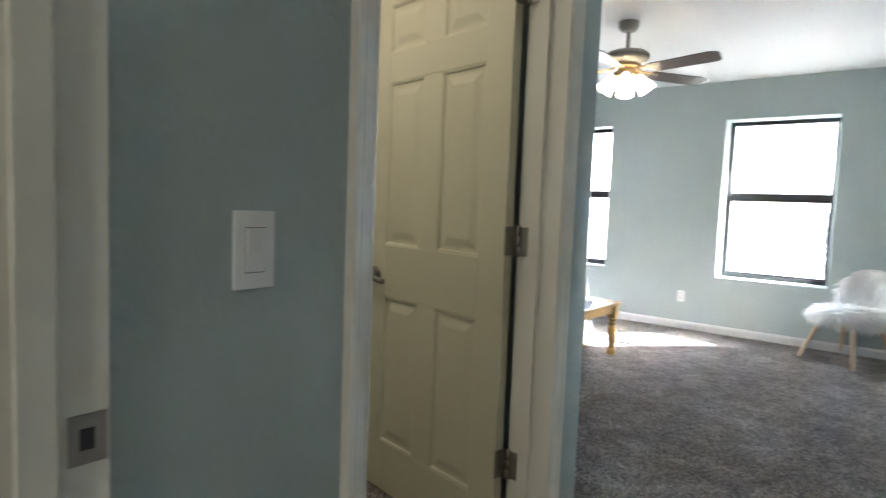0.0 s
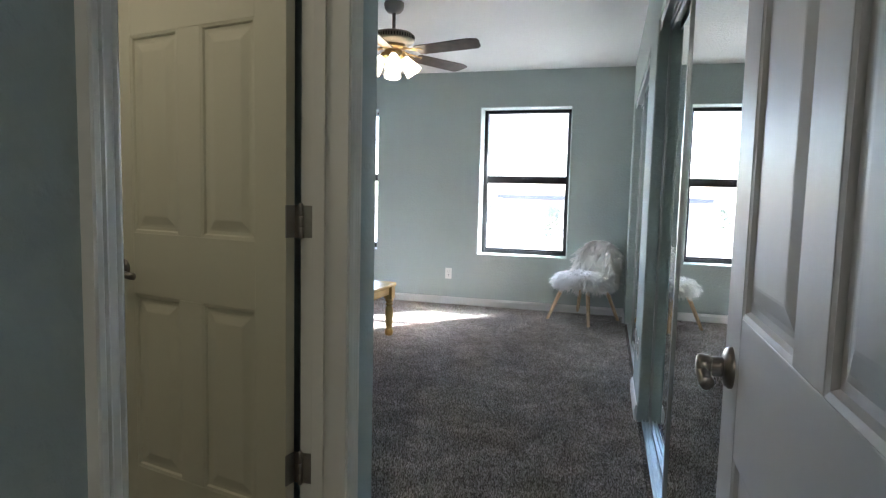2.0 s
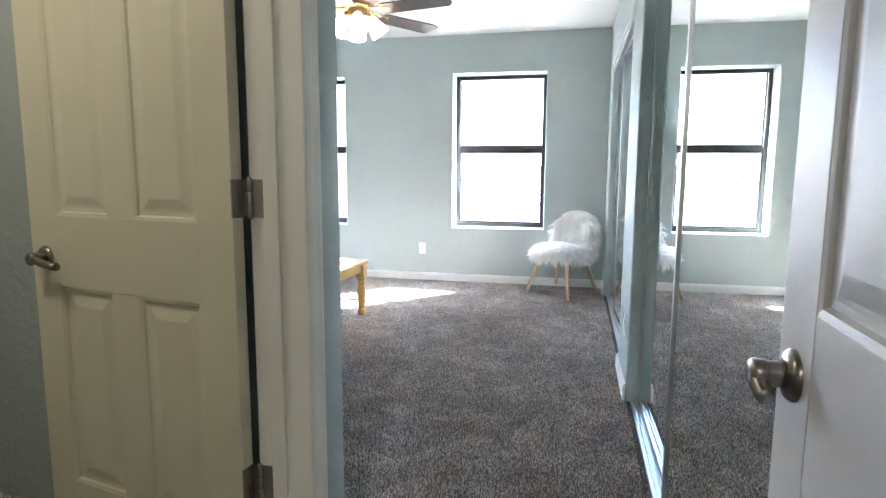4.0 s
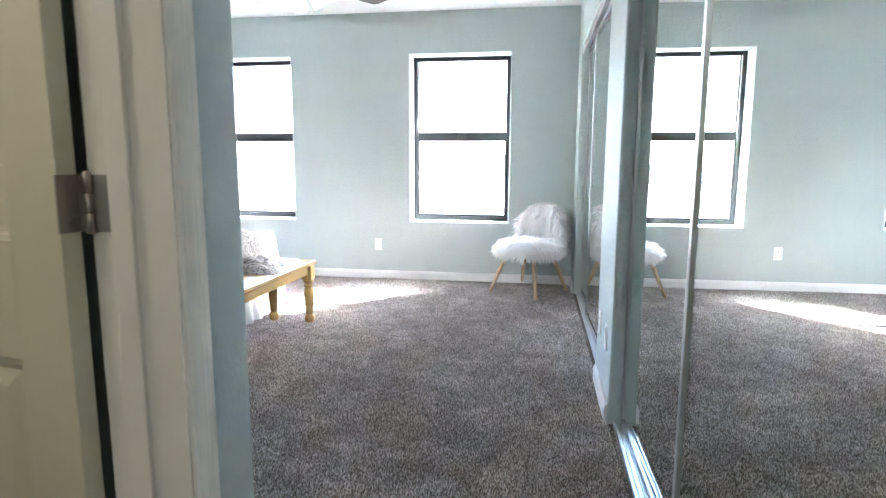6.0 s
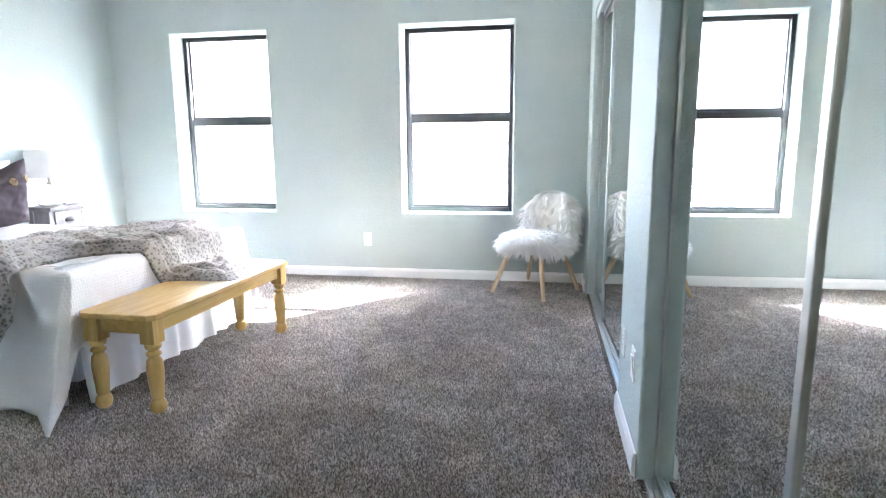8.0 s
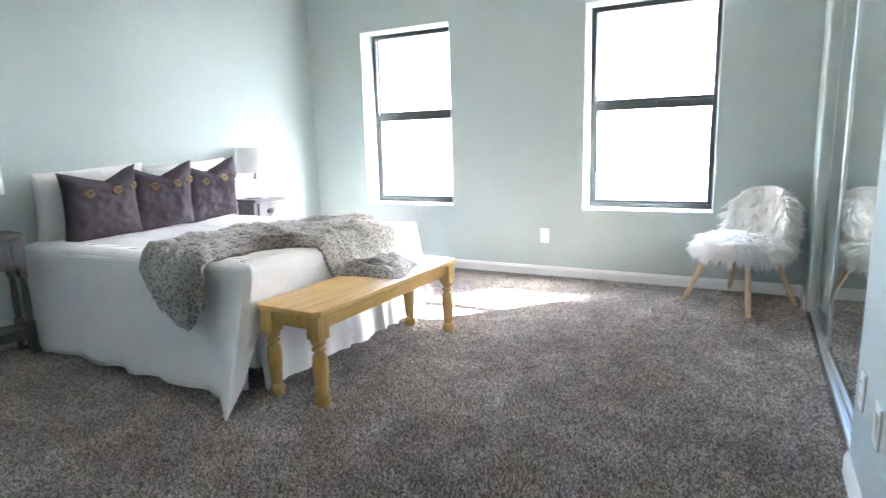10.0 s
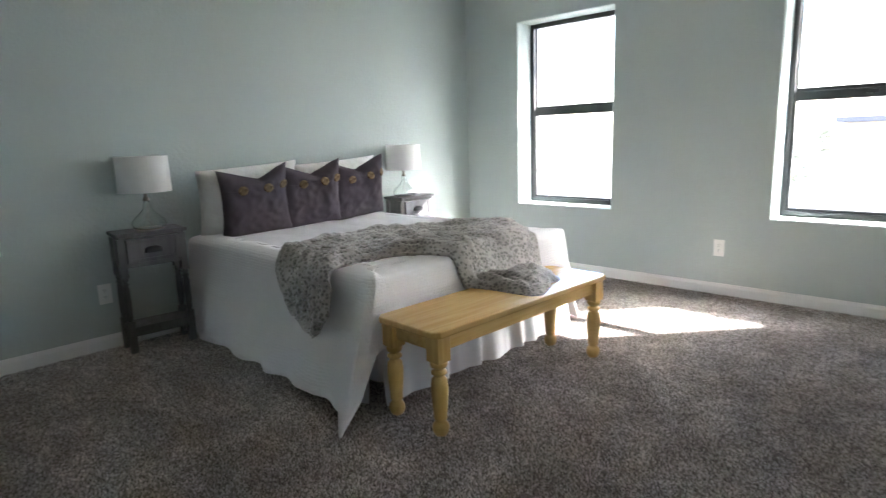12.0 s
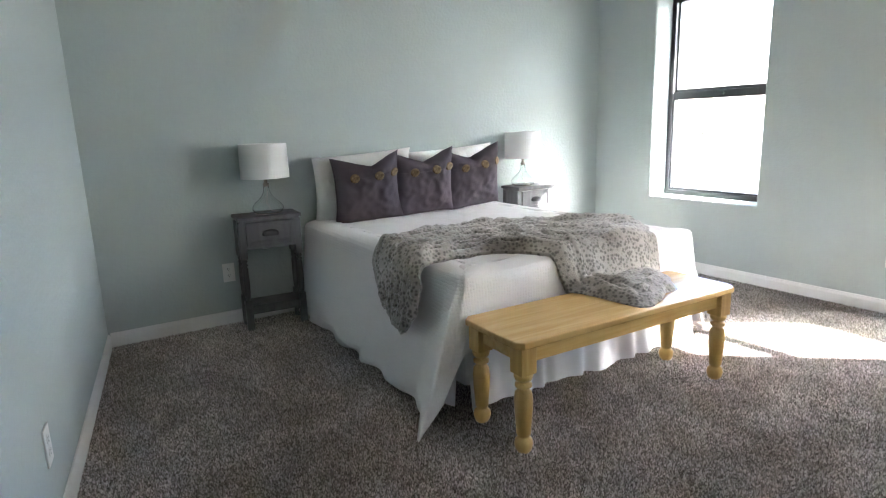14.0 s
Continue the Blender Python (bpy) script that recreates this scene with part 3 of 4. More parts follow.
# ---- plates ----
def cover_plate(m, kind):
    d = thing("wall_outlet" if kind == "outlet" else "light_switch", m, "white plastic duplex outlet on a painted wall" if kind == "outlet" else "white plastic rocker switch on a painted wall", "outlet" if kind == "outlet" else "switch")
    part("plate", boxed(-0.0355, 0.0355, 0, 0.006, -0.058, 0.058, bevel=0.003, seg=3), PLASTIC, d)
    if kind == "outlet":
        for z in (-0.0195, 0.0195):
            face = part("socket", lathe([(0.0165, 0), (0.0165, 0.0015), (0.0158, 0.002)], 20, m=pose(0, 0.0058, z, -90)), PLASTIC, d)
            for x, w in ((-0.0065, 0.0012), (0.0065, 0.0016)):
                part("slot", boxed(x - w, x + w, 0.0076, 0.0082, z + 0.001, z + 0.009), SLOT, face)
            part("slot", lathe([(0.0026, 0), (0.0026, 0.0006)], 10, m=pose(0, 0.0077, z - 0.007, -90)), SLOT, face)
    else:
        part("bezel", boxed(-0.0169, 0.0169, 0.0055, 0.0066, -0.0338, 0.0338), SLOT, d)
        bm = boxed(-0.0163, 0.0163, 0.004, 0.0095, -0.0328, 0.0328, bevel=0.0012)
        for v in bm.verts:
            if v.co.y > 0.006:
                v.co.y += 0.0022 * v.co.z / 0.033
        part("rocker", bm, PLASTIC, d)
    for z in ((0,) if kind == "outlet" else (-0.0485, 0.0485)):
        part("screw", lathe([(0.003, 0), (0.0026, 0.0008)], 10, m=pose(0, 0.006, z, -90)), PLASTIC, d)


cover_plate(pose(-1.807, 5.979, 0.334, 0, 0, 180), "outlet")
cover_plate(pose(-4.099, 2.777, 0.328, 0, 0, -90), "outlet")
cover_plate(pose(-0.001, 3.49, 0.345, 0, 0, 90), "outlet")
cover_plate(pose(-0.001, 3.235, 0.348, 0, 0, 90), "switch")
ms, ns = frame_of(C, B)
cover_plate(ms @ pose(1.745, 0.001, 0.30), "outlet")
cover_plate(m_hall @ pose(1.308, 0.001, 1.088), "switch")


# ---- bench ----
def bench():
    m = pose(-2.03, 3.845, 0, 0, 0, -2.0)
    b = thing("bench", m, "honey pine bench with turned legs at the foot of the bed", "bench")
    w, l, h = 0.182, 0.607, 0.441
    top = bmesh.new()
    c = 0.026
    out = [(-w + c, -l), (w - c, -l), (w, -l + c), (w, l - c), (w - c, l), (-w + c, l), (-w, l - c), (-w, -l + c)]
    vs = [top.verts.new((x, y, h - 0.028)) for x, y in out]
    f = top.faces.new(vs)
    r = bmesh.ops.extrude_face_region(top, geom=[f])
    bmesh.ops.translate(top, verts=[v for v in r["geom"] if isinstance(v, bmesh.types.BMVert)], vec=(0, 0, 0.028))
    bmesh.ops.bevel(top, geom=[e for e in top.edges if abs(e.verts[0].co.z - e.verts[1].co.z) < 1e-4], offset=0.009, segments=3, profile=0.6, affect="EDGES")
    part("seat", top, PINE, b, "glossy honey pine seat with clipped corners", smooth=False)
    lx, ly = w - 0.048, l - 0.055
    for s in (-1, 1):
        part("apron", boxed(s * lx - 0.011, s * lx + 0.011, -ly + 0.03, ly - 0.03, h - 0.095, h - 0.028, bevel=0.002), PINE, b)
        part("apron", boxed(-lx + 0.03, lx - 0.03, s * ly - 0.011, s * ly + 0.011, h - 0.095, h - 0.028, bevel=0.002), PINE, b)
    prof = [(0.020, 0), (0.025, 0.004), (0.032, 0.018), (0.035, 0.034), (0.032, 0.050), (0.024, 0.060), (0.022, 0.067), (0.027, 0.073), (0.027, 0.080), (0.028, 0.10), (0.033, 0.16), (0.035, 0.20), (0.031, 0.236),
            (0.022, 0.248), (0.022, 0.254), (0.031, 0.259), (0.031, 0.270), (0.022, 0.275), (0.022, 0.281), (0.031, 0.286), (0.035, 0.298), (0.034, 0.310)]
    for x in (-lx, lx):
        for y in (-ly, ly):
            bm = lathe(prof, 20)
            leg = part("leg", bm, PINE_LEG, b, smooth=True)
            leg.location = (x, y, 0)
            part("leg_block", boxed(-0.034, 0.034, -0.034, 0.034, 0.310, h - 0.028, bevel=0.003), PINE_LEG, leg)


bench()


# ---- bed ----
BX0, BX1, BY0, BY1, BZ = -4.07, -2.27, 3.27, 4.79, 0.595


def hem(u):
    """Top-edge point and hem point of the coverlet, once round three sides of the bed."""
    stops = [(0.0, (BX0, BY0), (BX0, BY0 - 0.10, 0.03)), (0.26, (-2.75, BY0), (-2.75, BY0 - 0.13, 0.035)), (0.315, (-2.48, BY0), (-2.47, BY0 - 0.15, 0.045)), (0.343, (-2.36, BY0), (-2.30, BY0 - 0.18, 0.06)),
             (0.36, (BX1 - 0.03, BY0), (-2.17, BY0 - 0.29, 0.012)), (0.385, (BX1, BY0 + 0.02), (-2.20, BY0 - 0.14, 0.12)), (0.41, (BX1, BY0 + 0.06), (-2.235, BY0 - 0.01, 0.28)), (0.44, (BX1, BY0 + 0.16), (-2.245, BY0 + 0.14, 0.31)),
             (0.60, (BX1, BY1 - 0.16), (-2.245, BY1 - 0.14, 0.31)), (0.63, (BX1, BY1 - 0.05), (-2.235, BY1 + 0.02, 0.27)), (0.66, (BX1 - 0.03, BY1), (-2.24, BY1 + 0.07, 0.03)), (0.72, (-2.6, BY1), (-2.6, BY1 + 0.09, 0.03)), (1.0, (BX0, BY1), (BX0, BY1 + 0.10, 0.03))]
    for (u0, a0, b0), (u1, a1, b1) in zip(stops, stops[1:]):
        if u <= u1 + 1e-9:
            f = (u - u0) / (u1 - u0)
            return Vector((*a0, BZ)).lerp(Vector((*a1, BZ)), f), Vector(b0).lerp(Vector(b1), f)


def bed():
    b = thing("bed", pose(0, 0, 0), "neatly made bed with a white quilted coverlet", "bed")
    part("box_spring", boxed(BX0, BX1 - 0.03, BY0 + 0.03, BY1 - 0.03, 0.10, 0.32, bevel=0.02), SHEET, b)
    part("mattress", boxed(BX0 + 0.01, BX1 - 0.02, BY0 + 0.02, BY1 - 0.02, 0.325, BZ - 0.035, bevel=0.05, seg=3), SHEET, b)
    bm = bmesh.new()
    nu, rows = 260, [(-0.16, 0.0), (-0.08, -0.002), (-0.035, -0.008), (-0.010, -0.022), (0.0, -0.045)]
    ring = []
    for i in range(nu + 1):
        u = i / nu
        T, Hm = hem(u)
        turn = 90 + 90 * min(1, max(0, (u - 0.33) / 0.09)) + 90 * min(1, max(0, (u - 0.61) / 0.08))
        inward = Vector((math.cos(radians(turn)), math.sin(radians(turn)), 0))
        col = []
        for ins, dz in rows:
            p = T - inward * ins * (0.35 + 0.65 * min(1, abs(u - 0.375) / 0.05, abs(u - 0.65) / 0.05)) + Vector((0, 0, dz))
            p.z += 0.006 * noise.noise(p * 6) + 0.003 * noise.noise(p * 17)
            col.append(p)
        base = T + Vector((0, 0, -0.045))
        for k in range(1, 15):
            f = k / 14
            p = base.lerp(Hm, f)
            side = (Hm - T)
            side.z = 0
            side = side.normalized() if side.length > 1e-4 else Vector((0, -1, 0))
            wave = math.sin(u * 95 + 2.5 * noise.noise(Vector((u * 9, 0, 0)))) * 0.016 * f ** 1.3 + 0.012 * noise.noise(Vector((u * 40, f * 3, 1.0))) * f
            p += side * (wave - 0.02 * math.sin(math.pi * f) * (1 if u < 0.34 else 0.3))
            p.z += 0.012 * f * noise.noise(Vector((u * 30, 4, 0)))
            p.z = max(p.z, 0.012)
            col.append(p)
        ring.append([bm.verts.new(p) for p in col])
    for a, c in zip(ring, ring[1:]):
        for k in range(len(a) - 1):
            bm.faces.new((a[k], c[k], c[k + 1], a[k + 1]))
    grid_mesh(60, 56, lambda s, t: Vector((BX0 + 0.0 + s * (BX1 - BX0 - 0.12), BY0 + 0.13 + t * (BY1 - BY0 - 0.26), BZ - 0.0005))
              + Vector((0, 0, (0.006 * noise.noise(Vector((s * 9, t * 8, 0))) + 0.005 * noise.noise(Vector((s * 26, t * 24, 3)))))), bm)
    cov = part("coverlet", bm, QUILT, b, "white quilted cotton coverlet", smooth=True)
    md = cov.modifiers.new("thick", "SOLIDIFY")
    md.thickness, md.offset = 0.006, -1

    def skirt(s, t):
        y = BY0 + 0.03 + s * (BY1 - BY0 - 0.06)
        f = 1 - t
        return Vector((BX1 - 0.015 + 0.055 * f * (0.6 + 0.4 * noise.noise(Vector((s * 12, f, 0)))) + 0.018 * f * math.sin(s * 34 + 6 * noise.noise(Vector((s * 7, 0, 0)))) + 0.035 * f * noise.noise(Vector((s * 9, 2.0, 0))), y, 0.012 + t * 0.33))

    part("bed_skirt", grid_mesh(160, 8, skirt), SHEET, b, "white cotton bed skirt", smooth=True)
    part("bed_skirt", grid_mesh(120, 6, lambda s, t: Vector((BX0 + s * (BX1 - BX0 - 0.06), BY0 + 0.02 - 0.03 * (1 - t) - 0.012 * (1 - t) * math.sin(s * 60), 0.012 + t * 0.33))), SHEET, b, "white cotton bed skirt", smooth=True)


bed()


def cushion(name, w, h, d, m, mat, label, category, group, puff=1.0, pinch=0.16, chop=0.0, notch=0.0):
    """A stuffed square with pinched edges; chop presses a notch into its upper edge. Gives the thing and its front surface."""
    p = thing(name, m, label, category, group)

    def shell(sign):
        def f(s, t):
            x, z = 2 * s - 1, 2 * t - 1
            k = max(0.0, (1 - x ** 4) * (1 - z ** 4)) ** 0.5
            px = x * (1 - pinch * 0.5 * (1 - z * z) * abs(x)) * (1 - (0.06 * max(0, z) if chop else 0))
            pz = z * (1 - pinch * 0.35 * (1 - x * x) ** 0.8 * abs(z))
            if chop:
                v = max(0.0, 1 - abs(x - notch) / (1 + notch * (-1 if x > notch else 1)))
                if z > 0:
                    pz = z * (1 - chop * v ** 1.1 * z * z)
                k *= 1 - 0.45 * v ** 2 * max(0, z) ** 2
            w_ = 0.10 * noise.noise(Vector((x * 2.2, z * 2.2, sign * 3 + w + m.translation.y))) + 0.05 * noise.noise(Vector((x * 6, z * 6, sign)))
            fold = 0.006 * max(0, 1 - abs(noise.noise(Vector((x * 2.6 + z * 1.2, z * 3.4 - x, m.translation.y * 3)))) * 5) * k
            return Vector((px * w / 2, sign * (d / 2 * puff * k * (1 + w_ * 2) + fold), pz * h / 2))
        return f
    bm = grid_mesh(36, 36, shell(1))
    grid_mesh(36, 36, shell(-1), bm)
    bmesh.ops.remove_doubles(bm, verts=bm.verts, dist=0.0004)
    part("cover", bm, mat, p, smooth=True)
    return p, shell(-1)


# white pillows lean on the wall, plum cushions lean on them
for y, tilt, z in ((3.67, 10, 0.80), (4.36, 9, 0.80)):
    cushion("bed_pillow", 0.70, 0.44, 0.15, pose(-3.985, y, z, tilt, 0, 90) @ pose(0, 0, 0, 0, -3, 0), PILLOW, "white textured bed pillow leaning on the wall", "pillow", "bed pillows", pinch=0.10)
for y, rz, z, ry, notch in ((3.605, 78, 0.795, -5.0, 0.22), (4.015, 82, 0.802, -4.0, 0.10), (4.41, 84, 0.808, -6.5, 0.04)):
    c, front = cushion("throw_pillow", 0.46, 0.46, 0.17, pose(-3.80, y, z, 14, 0, rz) @ pose(0, 0, 0, 0, ry, 0), PLUM, "plum grey cotton cushion with wooden buttons on a flap", "cushion", "plum cushions", pinch=0.26, chop=0.46, notch=notch)
    flap = tube([front(0.05 + 0.9 * i / 30, 0.735) + Vector((0, 0.0005, 0)) for i in range(31)], 0.0022, 6)
    part("flap", flap, PLUM, c, "stitched edge of the flap", smooth=True)
    for sx in (0.30, 0.66, 0.90):
        at, right, up = front(sx, 0.75), front(sx + 0.03, 0.75), front(sx, 0.78)
        out = (right - at).cross(up - at).normalized()
        bt = part("button", lathe([(0.0, 0.0), (0.026, 0.0), (0.0295, 0.003), (0.0265, 0.007), (0.016, 0.005), (0, 0.005)], 20, cap=False), BUTTON, c, "round wooden button", smooth=True)
        bt.matrix_basis = Matrix.Translation(at + out * 0.003) @ out.to_track_quat("Z", "Y").to_matrix().to_4x4()


def throw_blanket():
    """Fur throw laid across the bed, hanging over its side and down onto the bench."""
    t = thing("throw_blanket", pose(0, 0, 0), "grey leopard print fur throw draped over bed and bench", "blanket")
    # plan of both long edges: x, and the way in from the bed's near side (negative hangs down)
    near = [Vector(p) for p in ((-2.60, -0.24), (-2.83, -0.11), (-2.99, 0.05), (-3.10, 0.42), (-3.08, 0.85), (-2.85, 1.22), (-2.60, 1.45))]
    far = [Vector(p) for p in ((-2.51, -0.29), (-2.46, -0.14), (-2.52, 0.05), (-2.47, 0.36), (-2.16, 0.55), (-1.89, 0.64), (-1.97, 0.93))]

    def spline(pts, s):
        f = s * (len(pts) - 1)
        i = min(int(f), len(pts) - 2)
        f -= i
        p = [pts[max(i - 1, 0)], pts[i], pts[i + 1], pts[min(i + 2, len(pts) - 1)]]
        return 0.5 * (2 * p[1] + f * (p[2] - p[0]) + f * f * (2 * p[0] - 5 * p[1] + 4 * p[2] - p[3]) + f ** 3 * (3 * p[1] - p[0] - 3 * p[2] + p[3]))

    def rise(k):
        k = min(1, max(0, k))
        return k * k * (3 - 2 * k)

    def surf(s, v):
        c = spline(near, s).lerp(spline(far, s), v)
        wob = 0.045 * noise.noise(Vector((s * 7, v * 3, 7))) + 0.015 * noise.noise(Vector((s * 25, v * 3, 7)))
        x, q = c.x + wob, c.y + 0.04 * noise.noise(Vector((s * 4, v * 6, 9)))
        ridge = 0.5 + 0.5 * math.sin(v * 15 + 5 * noise.noise(Vector((s * 3.2, v * 1.5, 0))))
        crease = 1 - abs(noise.noise(Vector((s * 6 + v * 2, v * 7, 2)))) * 2.2
        fine = 1 - abs(noise.noise(Vector((s * 17 - v * 5, v * 15, 5)))) * 2.4
        bulk = 0.012 * ridge ** 1.5 + 0.024 * max(0, crease) ** 3 + 0.010 * max(0, fine) ** 2
        bulk += 0.018 * max(0, 1 - abs(noise.noise(Vector((s * 2.5 + v * 1.5, v * 5, 11)))) * 4) ** 2
        rim = rise(min(v, 1 - v, 1.2 * (1 - s), 1.5 * s + 0.03) / 0.10)
        bulk = bulk * rim + 0.018 * rim - 0.016
        if q < 0:
            k = rise(-q / 0.06)
            return Vector((x, BY0 - 0.012 - 0.035 * k - 0.30 * -q - bulk * k * 0.45, BZ + 0.012 + q * k + bulk * (1 - k)))
        y = BY0 + q
        drop = rise((x - BX1 + 0.035) / 0.07)
        z = (BZ + 0.014) * (1 - drop) + 0.443 * drop
        return Vector((x + 0.012 * drop, y, z + bulk))

    ob = part("cloth", grid_mesh(190, 80, surf), THROW, t, smooth=True)
    md = ob.modifiers.new("thick", "SOLIDIFY")
    md.thickness, md.offset = 0.018, 1


throw_blanket()


# ---- nightstands and lamps ----
def nightstand(m):
    n = thing("nightstand", m, "grey stained wooden nightstand with one drawer", "nightstand", "bedside nightstands")
    w, d, h = 0.186, 0.110, 0.69
    part("top", boxed(-w, w, -d, d, h - 0.02, h, bevel=0.006, seg=3), GREYWOOD, n)
    part("moulding", boxed(-w + 0.012, w - 0.012, -d + 0.012, d - 0.012, h - 0.032, h - 0.02, bevel=0.004), GREYWOOD, n)
    bw, bd = w - 0.025, d - 0.02
    for s in (-1, 1):
        part("side_panel", boxed(s * bw - 0.008, s * bw + 0.008, -bd + 0.03, bd - 0.03, 0.50, h - 0.032), GREYWOOD, n)
    part("back_panel", boxed(-bw + 0.02, bw - 0.02, bd - 0.012, bd, 0.50, h - 0.032), GREYWOOD, n)
    part("front_rail", boxed(-bw + 0.02, bw - 0.02, -bd, -bd + 0.016, 0.495, 0.520, bevel=0.002), GREYWOOD, n)
    dr = part("drawer", boxed(-bw + 0.022, bw - 0.022, -bd - 0.004, bd - 0.014, 0.522, h - 0.036, bevel=0.002), GREYWOOD, n)
    x0, x1, z0, z1 = -bw + 0.022, bw - 0.022, 0.522, h - 0.036
    for b in ((x0, x0 + 0.022, z0, z1), (x1 - 0.022, x1, z0, z1), (x0 + 0.022, x1 - 0.022, z0, z0 + 0.02), (x0 + 0.022, x1 - 0.022, z1 - 0.02, z1)):
        part("drawer_frame", boxed(b[0], b[1], -bd - 0.011, -bd - 0.004, b[2], b[3], bevel=0.002), GREYWOOD, dr)
    cup = grid_mesh(16, 8, lambda s, t: Vector((-0.048 * math.cos(math.pi * s), -bd - 0.005 - 0.028 * math.sin(math.pi * s) ** 0.7 * math.sin(t * math.pi / 2), (z0 + z1) / 2 - 0.016 + 0.034 * math.sin(math.pi * s) ** 0.5 * math.cos(t * math.pi / 2))))
    part("cup_pull", cup, BRONZE, dr, "dark metal cup pull", smooth=True)
    for x in (-bw, bw):
        for y in (-bd + 0.02, bd - 0.02):
            leg = part("leg", boxed(-0.020, 0.020, -0.020, 0.020, 0.44, h - 0.032, bevel=0.002), GREYWOOD, n)
            leg.location = (x, y, 0)
            part("turning", lathe([(0.014, 0.19), (0.017, 0.22), (0.019, 0.30), (0.017, 0.38), (0.012, 0.392), (0.018, 0.400), (0.018, 0.406), (0.012, 0.412), (0.012, 0.416), (0.018, 0.424), (0.018, 0.430), (0.013, 0.436), (0.017, 0.441)], 14), GREYWOOD, leg, smooth=True)
            part("foot", boxed(-0.020, 0.020, -0.020, 0.020, 0.0, 0.19, bevel=0.003), GREYWOOD, leg)
    part("shelf", boxed(-bw - 0.01, bw + 0.01, -bd, bd, 0.135, 0.155, bevel=0.003), GREYWOOD, n)
    part("shelf_apron", boxed(-bw + 0.02, bw - 0.02, -bd + 0.008, -bd + 0.022, 0.10, 0.135, bevel=0.002), GREYWOOD, n)
    return n


def table_lamp(m):
    l = thing("table_lamp", m, "clear glass table lamp with a white drum shade", "lamp", "bedside lamps")
    prof = [(0.070, 0.004), (0.084, 0.010), (0.092, 0.026), (0.089, 0.044), (0.074, 0.064), (0.050, 0.084), (0.032, 0.104), (0.021, 0.126), (0.016, 0.15), (0.015, 0.168)]
    inner = [(r - 0.002, z + (0.002 if i == 0 else 0)) for i, (r, z) in enumerate(prof)]
    bm = lathe(prof + inner[::-1], 32, cap=True)
    g = part("glass_base", bm, GLASS, l, "clear blown glass base", smooth=True)
    g.visible_shadow = False
    part("foot", lathe([(0.060, 0.0), (0.078, 0.001), (0.078, 0.004), (0.0, 0.004)], 28, cap=False), NICKEL, l, smooth=True)
    part("neck", lathe([(0.015, 0.160), (0.017, 0.164), (0.017, 0.176), (0.010, 0.182), (0.010, 0.23), (0, 0.23)], 16, cap=False), NICKEL, l, smooth=True)
    part("cord", tube([(0.0, 0.0, 0.17), (0.004, 0.002, 0.12), (-0.006, 0.0, 0.06), (0.02, 0.01, 0.012), (0.06, 0.02, 0.006)], 0.0028, 8), CORD, l, smooth=True)
    z0, z1, r0, r1 = 0.212, 0.412, 0.141, 0.138
    part("shade", lathe([(r0, z0), (r1, z1), (r1 - 0.003, z1), (r0 - 0.003, z0), (r0, z0)], 48, cap=False), SHADE, l, "white linen drum shade", smooth=False)
    part("spider", tube([(-r1 + 0.002, 0, z1 - 0.02), (0, 0, z1 - 0.03), (r1 - 0.002, 0, z1 - 0.02)], 0.002, 6), NICKEL, l)
    part("bulb", lathe([(0.012, 0.23), (0.016, 0.245), (0.028, 0.275), (0.030, 0.295), (0.022, 0.318), (0, 0.326)], 18, cap=False), SHADE, l, smooth=True)
    return l


stand = nightstand(pose(-3.945, 2.995, 0, 0, 0, 85))
copy_thing(stand, pose(-3.965, 5.075, 0, 0, 0, 90))
lamp = table_lamp(pose(-3.952, 3.015, 0.69, 0, 0, 60))
copy_thing(lamp, pose(-3.957, 5.015, 0.69, 0, 0, 60))


